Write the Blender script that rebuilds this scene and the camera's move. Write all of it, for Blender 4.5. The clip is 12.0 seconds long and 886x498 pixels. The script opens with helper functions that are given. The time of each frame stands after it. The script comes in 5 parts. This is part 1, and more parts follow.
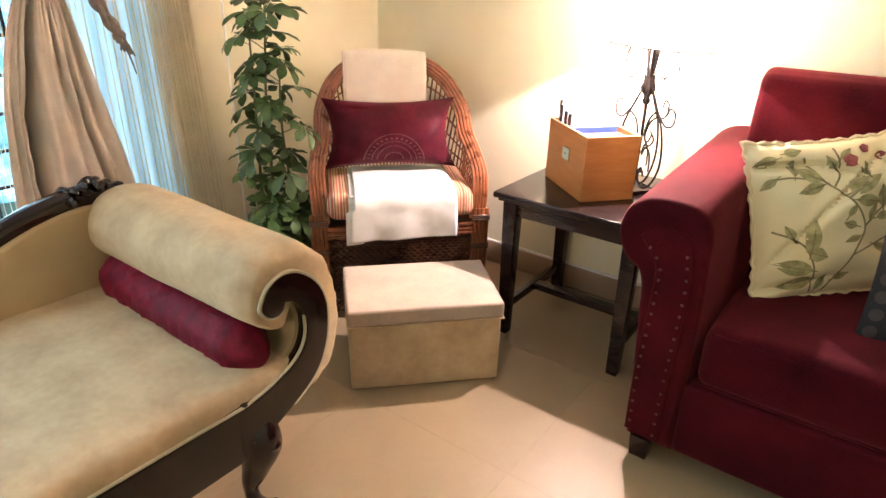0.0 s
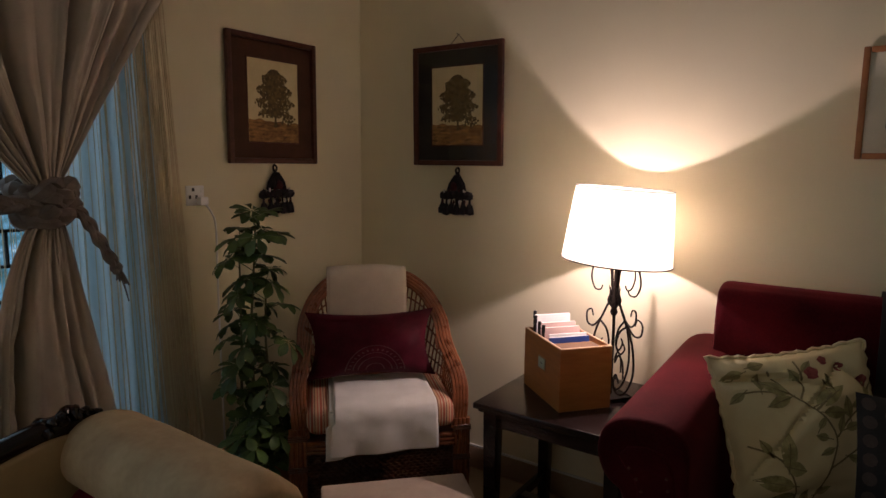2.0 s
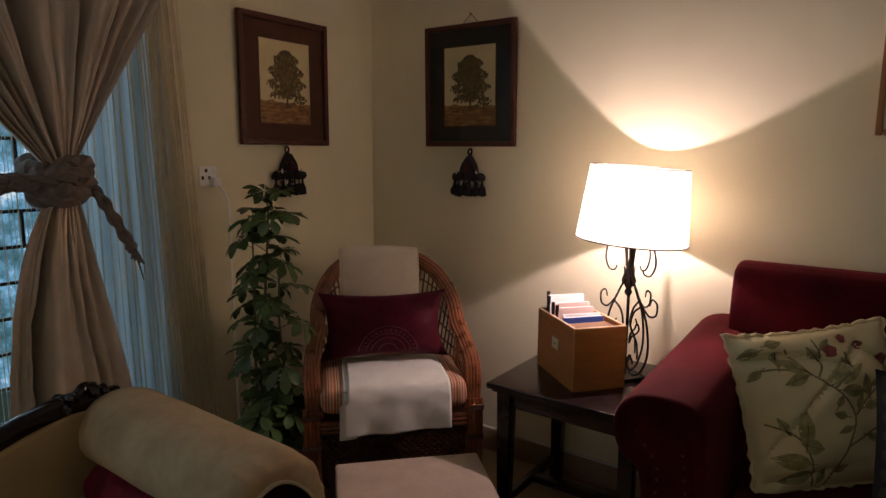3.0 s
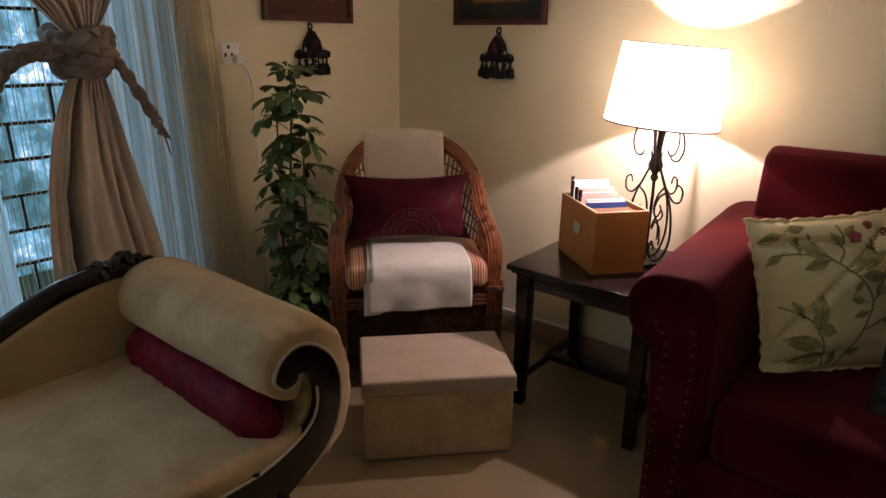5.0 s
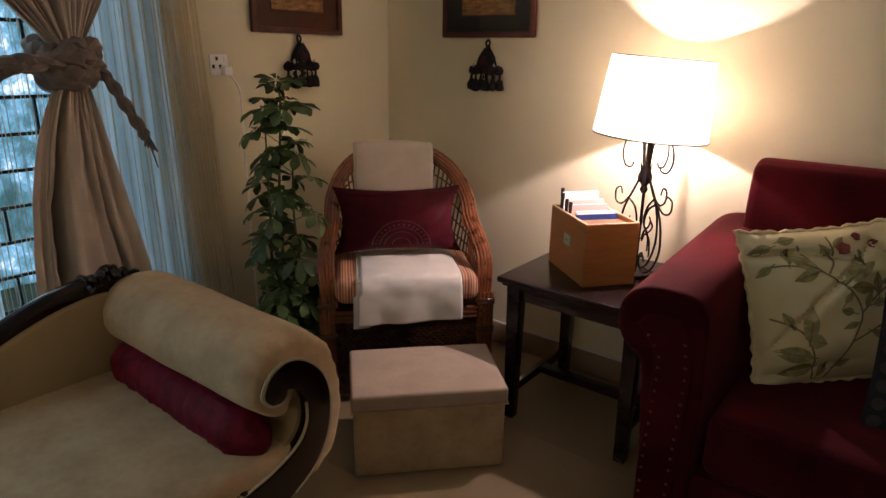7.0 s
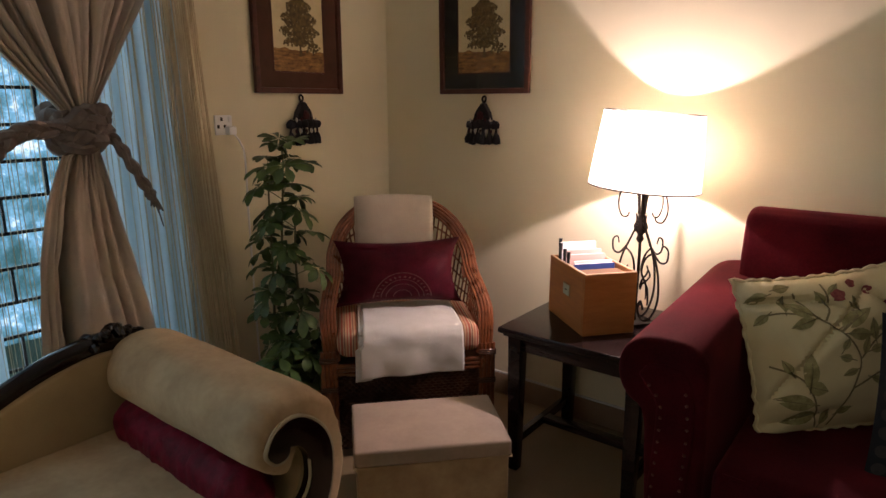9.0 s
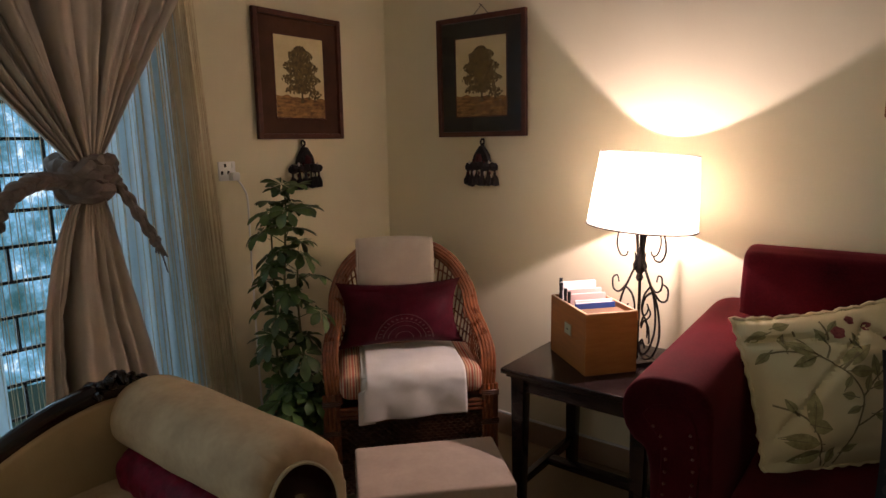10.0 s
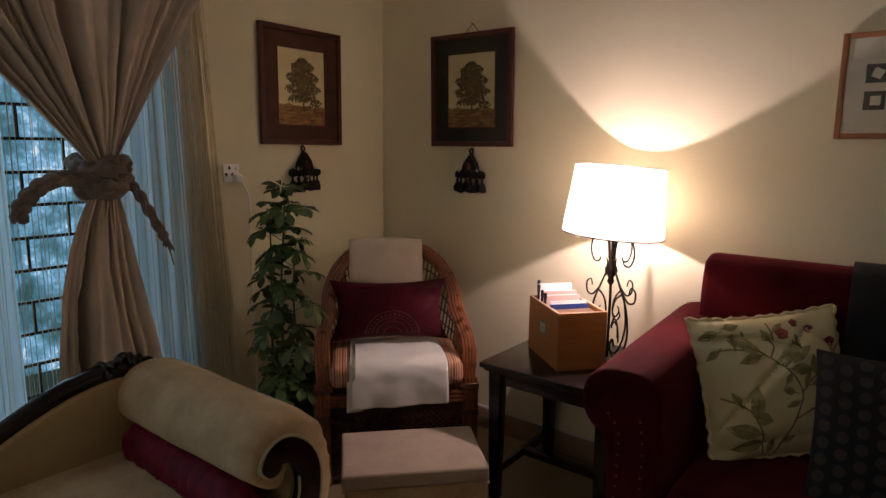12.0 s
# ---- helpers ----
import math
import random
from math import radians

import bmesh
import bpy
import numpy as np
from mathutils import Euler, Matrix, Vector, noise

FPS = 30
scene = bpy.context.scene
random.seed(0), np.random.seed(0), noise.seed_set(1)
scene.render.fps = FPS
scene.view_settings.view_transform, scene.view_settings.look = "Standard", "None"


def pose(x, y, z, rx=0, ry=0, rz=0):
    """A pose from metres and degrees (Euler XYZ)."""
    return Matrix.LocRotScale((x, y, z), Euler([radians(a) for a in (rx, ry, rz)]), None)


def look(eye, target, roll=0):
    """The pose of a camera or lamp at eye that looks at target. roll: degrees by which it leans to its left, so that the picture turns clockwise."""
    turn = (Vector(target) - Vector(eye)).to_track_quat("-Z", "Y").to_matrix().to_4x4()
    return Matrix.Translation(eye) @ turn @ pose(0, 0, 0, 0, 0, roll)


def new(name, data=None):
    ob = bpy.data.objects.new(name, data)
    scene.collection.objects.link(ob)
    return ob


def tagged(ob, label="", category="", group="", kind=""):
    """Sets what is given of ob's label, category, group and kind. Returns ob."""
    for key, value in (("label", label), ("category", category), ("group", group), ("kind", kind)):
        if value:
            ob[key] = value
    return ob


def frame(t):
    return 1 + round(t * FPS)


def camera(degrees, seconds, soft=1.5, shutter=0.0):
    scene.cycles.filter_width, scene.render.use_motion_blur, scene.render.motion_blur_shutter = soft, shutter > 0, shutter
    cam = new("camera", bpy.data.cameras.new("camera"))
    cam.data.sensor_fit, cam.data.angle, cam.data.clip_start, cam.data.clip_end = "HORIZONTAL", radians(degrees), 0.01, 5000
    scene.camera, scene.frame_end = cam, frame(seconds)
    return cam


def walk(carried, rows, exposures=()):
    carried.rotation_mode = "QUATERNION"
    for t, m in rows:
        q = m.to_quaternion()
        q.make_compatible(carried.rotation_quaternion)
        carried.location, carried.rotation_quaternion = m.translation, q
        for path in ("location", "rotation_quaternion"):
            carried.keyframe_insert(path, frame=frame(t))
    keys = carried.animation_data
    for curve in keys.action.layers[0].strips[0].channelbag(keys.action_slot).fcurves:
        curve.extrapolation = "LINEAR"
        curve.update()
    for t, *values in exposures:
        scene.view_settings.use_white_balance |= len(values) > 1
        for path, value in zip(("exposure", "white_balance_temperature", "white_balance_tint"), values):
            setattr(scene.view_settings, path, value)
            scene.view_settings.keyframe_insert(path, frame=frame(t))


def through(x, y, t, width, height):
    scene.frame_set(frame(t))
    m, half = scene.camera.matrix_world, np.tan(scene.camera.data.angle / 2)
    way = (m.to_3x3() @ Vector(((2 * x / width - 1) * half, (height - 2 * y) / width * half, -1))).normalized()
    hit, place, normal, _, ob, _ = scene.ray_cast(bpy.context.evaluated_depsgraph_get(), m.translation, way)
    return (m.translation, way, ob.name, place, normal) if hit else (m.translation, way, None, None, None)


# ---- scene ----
cam = camera(70.3, 12.0)
PATH = [
    (0, (2.257, -2.487, 1.354), (1.182, -1.013, 0.536), 1.6),
    (0.5, (2.239, -2.522, 1.373), (1.174, -0.992, 0.649), 2.3),
    (1, (2.253, -2.497, 1.423), (1.147, -0.928, 0.862), 1.7),
    (1.5, (2.281, -2.492, 1.463), (1.153, -0.894, 1.05), 0.9),
    (2, (2.298, -2.5, 1.486), (1.157, -0.88, 1.215), 0.6),
    (2.5, (2.297, -2.487, 1.492), (1.129, -0.876, 1.292), 0.1),
    (3, (2.284, -2.505, 1.452), (1.122, -0.906, 1.145), 0.4),
    (3.5, (2.292, -2.503, 1.424), (1.15, -0.931, 0.951), 0.2),
    (5.5, (2.325, -2.502, 1.393), (1.132, -1.029, 0.753), 1.0),
    (6, (2.324, -2.504, 1.384), (1.165, -1.012, 0.729), 1.2),
    (6.5, (2.309, -2.502, 1.385), (1.153, -1.002, 0.742), 1.2),
    (7, (2.309, -2.495, 1.403), (1.141, -0.985, 0.81), 1.0),
    (9, (2.327, -2.513, 1.433), (1.131, -0.975, 0.981), 0.0),
    (9.5, (2.32, -2.525, 1.443), (1.129, -0.971, 1.035), -0.1),
    (10, (2.334, -2.532, 1.458), (1.126, -0.975, 1.119), -0.8),
    (10.5, (2.321, -2.527, 1.46), (1.098, -0.981, 1.122), -0.0),
    (11, (2.367, -2.589, 1.458), (1.183, -1.009, 1.138), 0.2),
    (11.5, (2.4, -2.648, 1.465), (1.252, -1.045, 1.131), -0.6),
    (12, (2.505, -2.638, 1.468), (1.288, -1.084, 1.15), 0.6),
]
walk(cam, [(t, look(*p)) for t, *p in PATH],
     [(0, 2.36, 6100, 10), (0.5, 2.38, 6050, 10), (0.7, 1.87, 6050, 10), (1.0, 1.02, 6100, 12), (1.5, -0.07, 6250, 14), (2.0, -0.72, 6300, 15), (2.5, -0.68, 6400, 15),
      (3.0, -0.58, 6300, 15), (3.5, -0.58, 6300, 15), (3.7, -0.47, 6300, 15), (5.5, 0.06, 6300, 15), (7.0, 0.06, 6350, 15), (9.0, 0.05, 6350, 15), (9.5, -0.14, 6350, 15),
      (10.5, -0.10, 6350, 15), (11.0, -0.46, 6400, 15), (12.0, -0.44, 6300, 15)])

# ---- light ----
world = bpy.data.worlds.new("world")
scene.world = world
world.use_nodes = True
sky = world.node_tree.nodes.new("ShaderNodeTexSky")
sky.sky_type, sky.sun_disc = "NISHITA", False
sky.sun_elevation, sky.sun_rotation = radians(25), radians(200)
background = world.node_tree.nodes["Background"]
world.node_tree.links.new(sky.outputs[0], background.inputs[0])
background.inputs[1].default_value = 0.08

BULB = (1.478, -0.252, 1.250)
WARM, DAY = (1.0, 0.778, 0.755), (0.62, 0.86, 1.0)


def lamp(name, kind, energy, color, m, size=0.1, size_y=None):
    data = bpy.data.lights.new(name, kind)
    data.energy, data.color = energy, color
    if kind == "POINT":
        data.shadow_soft_size = size
    if kind == "AREA":
        data.shape, data.size, data.size_y = "RECTANGLE", size, size_y or size
    ob = new(name, data)
    ob.matrix_world = m
    return ob


lamp("table_lamp_bulb_light", "POINT", 25, WARM, pose(*BULB), 0.011)
lamp("window_daylight", "AREA", 19, DAY, look((-0.16, -2.55, 1.20), (1.0, -2.55, 1.10)), 2.35, 2.0)
# Warm fill lamp added behind the camera; no such source is known there.
lamp("unseen_warm_fill", "AREA", 4.2, (1.0, 0.72, 0.50), look((1.7, -4.55, 1.55), (1.2, 0.0, 1.45)), 1.2, 1.5)


# ---- materials ----
def mat(name, a, b=None, rough=0.6, metal=0.0, scale=8.0, fine=120.0, bump=0.15, sheen=0.0, coat=0.0, stretch=(1, 1, 1),
        vary=0.0, spec=0.5, tint=None):
    """A surface whose colour goes from a to b in patches and grain, with a fine relief."""
    m = bpy.data.materials.new(name)
    m.use_nodes = True
    n, l = m.node_tree.nodes, m.node_tree.links
    p = n["Principled BSDF"]
    b = b or tuple(c * 0.8 for c in a)
    tc, mp = n.new("ShaderNodeTexCoord"), n.new("ShaderNodeMapping")
    mp.inputs["Scale"].default_value = stretch
    l.new(tc.outputs["Object"], mp.inputs[0])
    n1, n2 = n.new("ShaderNodeTexNoise"), n.new("ShaderNodeTexNoise")
    n1.inputs["Scale"].default_value, n1.inputs["Detail"].default_value = scale, 5
    n2.inputs["Scale"].default_value, n2.inputs["Detail"].default_value = fine, 3
    l.new(mp.outputs[0], n1.inputs[0])
    l.new(mp.outputs[0], n2.inputs[0])
    mix = n.new("ShaderNodeMath")
    mix.operation = "MULTIPLY_ADD"
    mix.inputs[1].default_value = 0.35
    l.new(n2.outputs[0], mix.inputs[0])
    l.new(n1.outputs[0], mix.inputs[2])
    ramp = n.new("ShaderNodeValToRGB")
    ramp.color_ramp.elements[0].position, ramp.color_ramp.elements[1].position = 0.45, 0.9
    ramp.color_ramp.elements[0].color, ramp.color_ramp.elements[1].color = (*b, 1), (*a, 1)
    l.new(mix.outputs[0], ramp.inputs[0])
    color = ramp.outputs[0]
    if vary:
        info, hsv, add = n.new("ShaderNodeObjectInfo"), n.new("ShaderNodeHueSaturation"), n.new("ShaderNodeMapRange")
        add.inputs[3].default_value, add.inputs[4].default_value = 1 - vary, 1 + vary
        l.new(info.outputs["Random"], add.inputs[0])
        l.new(add.outputs[0], hsv.inputs["Value"])
        l.new(color, hsv.inputs["Color"])
        color = hsv.outputs[0]
    l.new(color, p.inputs["Base Color"])
    rr = n.new("ShaderNodeMapRange")
    rr.inputs[3].default_value, rr.inputs[4].default_value = max(0.02, rough - 0.1), min(1, rough + 0.1)
    l.new(n1.outputs[0], rr.inputs[0])
    l.new(rr.outputs[0], p.inputs["Roughness"])
    p.inputs["Metallic"].default_value, p.inputs["Specular IOR Level"].default_value = metal, spec
    p.inputs["Sheen Weight"].default_value, p.inputs["Coat Weight"].default_value = sheen, coat
    p.inputs["Sheen Tint"].default_value = (*(tint or [min(1, c * 2.0 + 0.02) for c in a]), 1)
    p.inputs["Coat Roughness"].default_value = 0.12
    if bump:
        bp = n.new("ShaderNodeBump")
        bp.inputs["Strength"].default_value, bp.inputs["Distance"].default_value = bump, 0.004
        l.new(mix.outputs[0], bp.inputs["Height"])
        l.new(bp.outputs[0], p.inputs["Normal"])
    return m


def ribbed(m, width):
    """Adds the woven ribs of a thick cotton cloth across its x axis, laid over its own relief."""
    n, l = m.node_tree.nodes, m.node_tree.links
    wave, bump = n.new("ShaderNodeTexWave"), n.new("ShaderNodeBump")
    wave.wave_type, wave.bands_direction = "BANDS", "X"
    wave.inputs["Scale"].default_value = 0.314 / width
    wave.inputs["Distortion"].default_value = 0.6
    l.new(n["Texture Coordinate"].outputs["Object"], wave.inputs["Vector"])
    l.new(wave.outputs["Fac"], bump.inputs["Height"])
    bump.inputs["Strength"].default_value, bump.inputs["Distance"].default_value = 0.07, 0.002
    l.new(n["Bump"].outputs[0], bump.inputs["Normal"])
    l.new(bump.outputs[0], n["Principled BSDF"].inputs["Normal"])
    return m


def stripes(name, colors, width, axis=0, rough=0.8):
    """Woven stripes across one axis of the thing."""
    m = mat(name, (0.5, 0.5, 0.5), rough=rough, fine=300, bump=0.2)
    n, l = m.node_tree.nodes, m.node_tree.links
    sep, mod, ramp = n.new("ShaderNodeSeparateXYZ"), n.new("ShaderNodeMath"), n.new("ShaderNodeValToRGB")
    l.new(n["Texture Coordinate"].outputs["Object"], sep.inputs[0])
    mod.operation = "MULTIPLY"
    mod.inputs[1].default_value = 1 / width
    fr = n.new("ShaderNodeMath")
    fr.operation = "FRACT"
    l.new(sep.outputs[axis], mod.inputs[0])
    l.new(mod.outputs[0], fr.inputs[0])
    l.new(fr.outputs[0], ramp.inputs[0])
    ramp.color_ramp.interpolation = "CONSTANT"
    while len(ramp.color_ramp.elements) < len(colors):
        ramp.color_ramp.elements.new(0.5)
    for i, (pos, c) in enumerate(colors):
        ramp.color_ramp.elements[i].position, ramp.color_ramp.elements[i].color = pos, (*c, 1)
    l.new(ramp.outputs[0], n["Principled BSDF"].inputs["Base Color"])
    return m


def thin_cloth(name, color, through, rough=0.9):
    """Cloth that lets part of the light through."""
    m = bpy.data.materials.new(name)
    m.use_nodes = True
    n, l = m.node_tree.nodes, m.node_tree.links
    n.remove(n["Principled BSDF"])
    d, t, x = n.new("ShaderNodeBsdfDiffuse"), n.new("ShaderNodeBsdfTranslucent"), n.new("ShaderNodeMixShader")
    tc, no, ramp = n.new("ShaderNodeTexCoord"), n.new("ShaderNodeTexNoise"), n.new("ShaderNodeValToRGB")
    no.inputs["Scale"].default_value, no.inputs["Detail"].default_value = 60, 6
    ramp.color_ramp.elements[0].color = (*[c * 0.88 for c in color], 1)
    ramp.color_ramp.elements[1].color = (*color, 1)
    l.new(tc.outputs["Object"], no.inputs[0])
    l.new(no.outputs[0], ramp.inputs[0])
    for s in (d, t):
        l.new(ramp.outputs[0], s.inputs[0])
    x.inputs[0].default_value = through
    l.new(d.outputs[0], x.inputs[1])
    l.new(t.outputs[0], x.inputs[2])
    l.new(x.outputs[0], n["Material Output"].inputs[0])
    return m


def glass(name, rough=0.02, facing=0.02):
    """A clear pane: gloss grows towards grazing views, the rest passes straight through."""
    m = bpy.data.materials.new(name)
    m.use_nodes = True
    n, l = m.node_tree.nodes, m.node_tree.links
    n.remove(n["Principled BSDF"])
    t, g, x, f, power, scale = (n.new("ShaderNode" + k) for k in ("BsdfTransparent", "BsdfGlossy", "MixShader", "LayerWeight", "Math", "Math"))
    g.inputs["Roughness"].default_value = rough
    power.operation, power.inputs[1].default_value = "POWER", 5.0
    scale.operation, scale.inputs[1].default_value, scale.inputs[2].default_value = "MULTIPLY_ADD", 0.85, facing
    l.new(f.outputs["Facing"], power.inputs[0])
    l.new(power.outputs[0], scale.inputs[0])
    l.new(scale.outputs[0], x.inputs[0])
    l.new(t.outputs[0], x.inputs[1])
    l.new(g.outputs[0], x.inputs[2])
    l.new(x.outputs[0], n["Material Output"].inputs[0])
    return m


def glow(name, strength):
    """Distant garden seen through the window: foliage with bright gaps of sky."""
    m = bpy.data.materials.new(name)
    m.use_nodes = True
    n, l = m.node_tree.nodes, m.node_tree.links
    n.remove(n["Principled BSDF"])
    e, tc, no, ramp = (n.new("ShaderNode" + k) for k in ("Emission", "TexCoord", "TexNoise", "ValToRGB"))
    no.inputs["Scale"].default_value, no.inputs["Detail"].default_value, no.inputs["Roughness"].default_value = 4.6, 9, 0.78
    large, add = n.new("ShaderNodeTexNoise"), n.new("ShaderNodeMath")
    large.inputs["Scale"].default_value, large.inputs["Detail"].default_value = 1.1, 3
    add.operation = "MULTIPLY_ADD"
    add.inputs[1].default_value = 0.7
    l.new(tc.outputs["Object"], no.inputs[0])
    l.new(tc.outputs["Object"], large.inputs[0])
    l.new(large.outputs[0], add.inputs[0])
    l.new(no.outputs[0], add.inputs[2])
    l.new(add.outputs[0], ramp.inputs[0])
    r = ramp.color_ramp
    r.elements[0].position, r.elements[0].color = 0.70, (0.03, 0.09, 0.10, 1)
    r.elements[1].position, r.elements[1].color = 1.0, (0.85, 0.97, 1.0, 1)
    r.elements.new(0.82).color = (0.08, 0.21, 0.28, 1)
    r.elements.new(0.92).color = (0.20, 0.45, 0.66, 1)
    l.new(ramp.outputs[0], e.inputs[0])
    e.inputs[1].default_value = strength
    l.new(e.outputs[0], n["Material Output"].inputs[0])
    return m


WALL = mat("cream_wall_paint", (0.785, 0.72, 0.52), (0.75, 0.68, 0.48), 0.75, scale=3, fine=160, bump=0.05)
CEILING = mat("white_ceiling_paint", (0.8, 0.78, 0.72), (0.76, 0.74, 0.68), 0.85, scale=3, bump=0.04)
TILE = mat("cream_floor_tile", (0.325, 0.238, 0.136), (0.29, 0.210, 0.120), 0.42, scale=3, fine=60, bump=0.015, vary=0.02, spec=0.35)
GROUT = mat("floor_grout", (0.29, 0.205, 0.125), rough=0.9, fine=200)
SKIRTING = mat("brown_skirting_tile", (0.36, 0.25, 0.17), (0.30, 0.20, 0.13), 0.35, scale=9, fine=90, bump=0.03)
WHITE_TRIM = mat("white_trim_paint", (0.78, 0.77, 0.73), rough=0.5, bump=0.03)
DARKWOOD = mat("dark_mahogany", (0.020, 0.0075, 0.0060), (0.008, 0.0035, 0.003), 0.13, scale=6, fine=40, bump=0.02, spec=0.35, coat=0.25, stretch=(1, 1, 6))
TABLEWOOD = mat("espresso_stained_wood", (0.026, 0.014, 0.012), (0.012, 0.007, 0.007), 0.2, scale=5, fine=60, bump=0.04, spec=0.4, stretch=(1, 7, 7))
BOXWOOD = mat("honey_oak_veneer", (0.50, 0.205, 0.058), (0.39, 0.145, 0.038), 0.42, scale=5, fine=50, bump=0.06, stretch=(2, 2, 12))
BOXEDGE = mat("pale_wood_edge", (0.62, 0.42, 0.26), rough=0.5)
CANE = mat("varnished_rattan_cane", (0.28, 0.088, 0.030), (0.12, 0.036, 0.014), 0.3, scale=18, fine=80, bump=0.1, coat=0.35)
CANEDARK = mat("dark_rattan_weave", (0.13, 0.050, 0.022), (0.06, 0.024, 0.012), 0.4, scale=20, fine=90, bump=0.12, coat=0.2)
SUEDE = mat("beige_suede", (0.54, 0.39, 0.232), (0.37, 0.252, 0.142), 0.9, scale=8, fine=50, bump=0.2, sheen=0.35)
SUEDELIGHT = mat("pale_beige_suede", (0.46, 0.36, 0.28), (0.37, 0.285, 0.215), 0.9, scale=9, fine=60, bump=0.12, sheen=0.3)
GOLDCLOTH = mat("tan_back_cloth", (0.42, 0.30, 0.15), (0.35, 0.245, 0.12), 0.85, scale=8, fine=200, bump=0.12, sheen=0.2)
PIPING = mat("cream_piping", (0.50, 0.42, 0.29), rough=0.85, fine=300)
WINE = mat("wine_velvet", (0.074, 0.0050, 0.0090), (0.022, 0.0016, 0.0030), 0.85, scale=5.5, fine=140, bump=0.12, sheen=0.38, spec=0.04, tint=(0.50, 0.11, 0.12))
CRUSHED = mat("crushed_maroon_velvet", (0.185, 0.006, 0.023), (0.070, 0.002, 0.009), 0.58, scale=26, fine=80, bump=0.7, sheen=0.0, spec=0.18)
BURGUNDY = mat("burgundy_velvet", (0.080, 0.0028, 0.012), (0.032, 0.0011, 0.005), 0.65, scale=10, fine=150, bump=0.1, sheen=0.2, spec=0.15)
STITCH = mat("gold_red_embroidery", (0.105, 0.022, 0.018), (0.040, 0.004, 0.008), 0.45, scale=90, fine=300)
TOWEL = ribbed(mat("white_cotton_towel", (0.78, 0.74, 0.69), (0.71, 0.67, 0.61), 0.95, scale=20, fine=420, bump=0.25, sheen=0.2), 0.0075)
THROW = ribbed(mat("oatmeal_woven_throw", (0.56, 0.49, 0.41), (0.49, 0.42, 0.35), 0.95, scale=14, fine=380, bump=0.25, sheen=0.2), 0.009)
FLORAL = mat("cream_linen", (0.84, 0.745, 0.47), (0.76, 0.655, 0.39), 0.9, scale=8, fine=300, bump=0.15)
OLIVE = mat("olive_print", (0.50, 0.45, 0.22), (0.24, 0.215, 0.085), 0.9, scale=45, fine=200, bump=0)
ROSE = mat("red_flower_print", (0.40, 0.12, 0.10), (0.20, 0.03, 0.04), 0.9, scale=60, bump=0)
STEMPRINT = mat("brown_stem_print", (0.30, 0.25, 0.13), (0.20, 0.16, 0.08), rough=0.9, scale=40, bump=0)
BLACKCLOTH = mat("black_woven_cloth", (0.012, 0.011, 0.013), (0.006, 0.006, 0.007), 0.9, scale=20, fine=200, bump=0.2, sheen=0.1)
DOTCLOTH = mat("taupe_printed_dots", (0.05, 0.038, 0.032), (0.03, 0.023, 0.02), 0.9, scale=40, bump=0)
CURTAIN = mat("taupe_cotton_curtain", (0.56, 0.475, 0.40), (0.47, 0.395, 0.33), 0.9, scale=10, fine=260, bump=0.12, sheen=0.15)
ROPE = mat("grey_brown_braided_cord", (0.23, 0.18, 0.155), (0.14, 0.105, 0.09), 0.8, scale=30, fine=160, bump=0.3, sheen=0.15)
THREAD = mat("ecru_cotton_thread", (0.76, 0.65, 0.45), (0.64, 0.53, 0.35), 0.9, scale=20, fine=200, bump=0.05)
SHEER = thin_cloth("white_sheer_voile", (0.74, 0.80, 0.82), 0.72)
SHADE = thin_cloth("ivory_lampshade_fabric", (0.97, 0.905, 0.74), 0.42)
IRON = mat("black_wrought_iron", (0.035, 0.026, 0.022), (0.018, 0.013, 0.011), 0.42, metal=0.7, scale=30, fine=160, bump=0.15)
NAIL = mat("dull_bronze_nail", (0.20, 0.085, 0.055), (0.11, 0.04, 0.03), 0.4, metal=0.8, bump=0.05)
BRASS = mat("antique_brass_nail", (0.45, 0.30, 0.16), rough=0.3, metal=1.0, bump=0.05)
FRAMEWOOD = mat("red_brown_frame_wood", (0.10, 0.030, 0.017), (0.055, 0.016, 0.010), 0.42, scale=10, fine=60, bump=0.06, spec=0.3, stretch=(4, 4, 4))
MATBOARD = mat("dark_brown_mount", (0.085, 0.035, 0.022), (0.06, 0.025, 0.016), 0.6, scale=12, fine=120, bump=0.04, spec=0.15)
MATBLACK = mat("near_black_mount", (0.016, 0.013, 0.012), (0.010, 0.008, 0.008), 0.5, scale=12, fine=120, bump=0.04)
PAPER = mat("aged_print_paper", (0.70, 0.60, 0.36), (0.60, 0.49, 0.27), 0.8, scale=14, fine=90, bump=0)
PRINTTREE = mat("sepia_tree_print", (0.20, 0.135, 0.048), (0.050, 0.034, 0.014), 0.8, scale=55, fine=160, bump=0)
PRINTFIELD = mat("russet_field_print", (0.42, 0.22, 0.07), (0.075, 0.035, 0.014), 0.8, scale=26, fine=110, bump=0, stretch=(1, 1, 3))
PICTUREGLASS = glass("picture_glass", facing=0.014)
WINDOWGLASS = glass("window_glass")
PALEOAK = mat("light_cherry_frame_wood", (0.36, 0.15, 0.055), (0.27, 0.105, 0.038), 0.4, scale=10, fine=60, bump=0.05)
MOUNT = mat("ivory_mount_board", (0.72, 0.67, 0.54), rough=0.85, bump=0.03)
PHOTO = mat("dark_photo_print", (0.10, 0.09, 0.08), (0.02, 0.018, 0.016), 0.6, scale=50, fine=90, bump=0)
YARN = mat("black_wool_yarn", (0.014, 0.010, 0.012), (0.007, 0.005, 0.006), 0.95, scale=60, fine=300, bump=0.4)
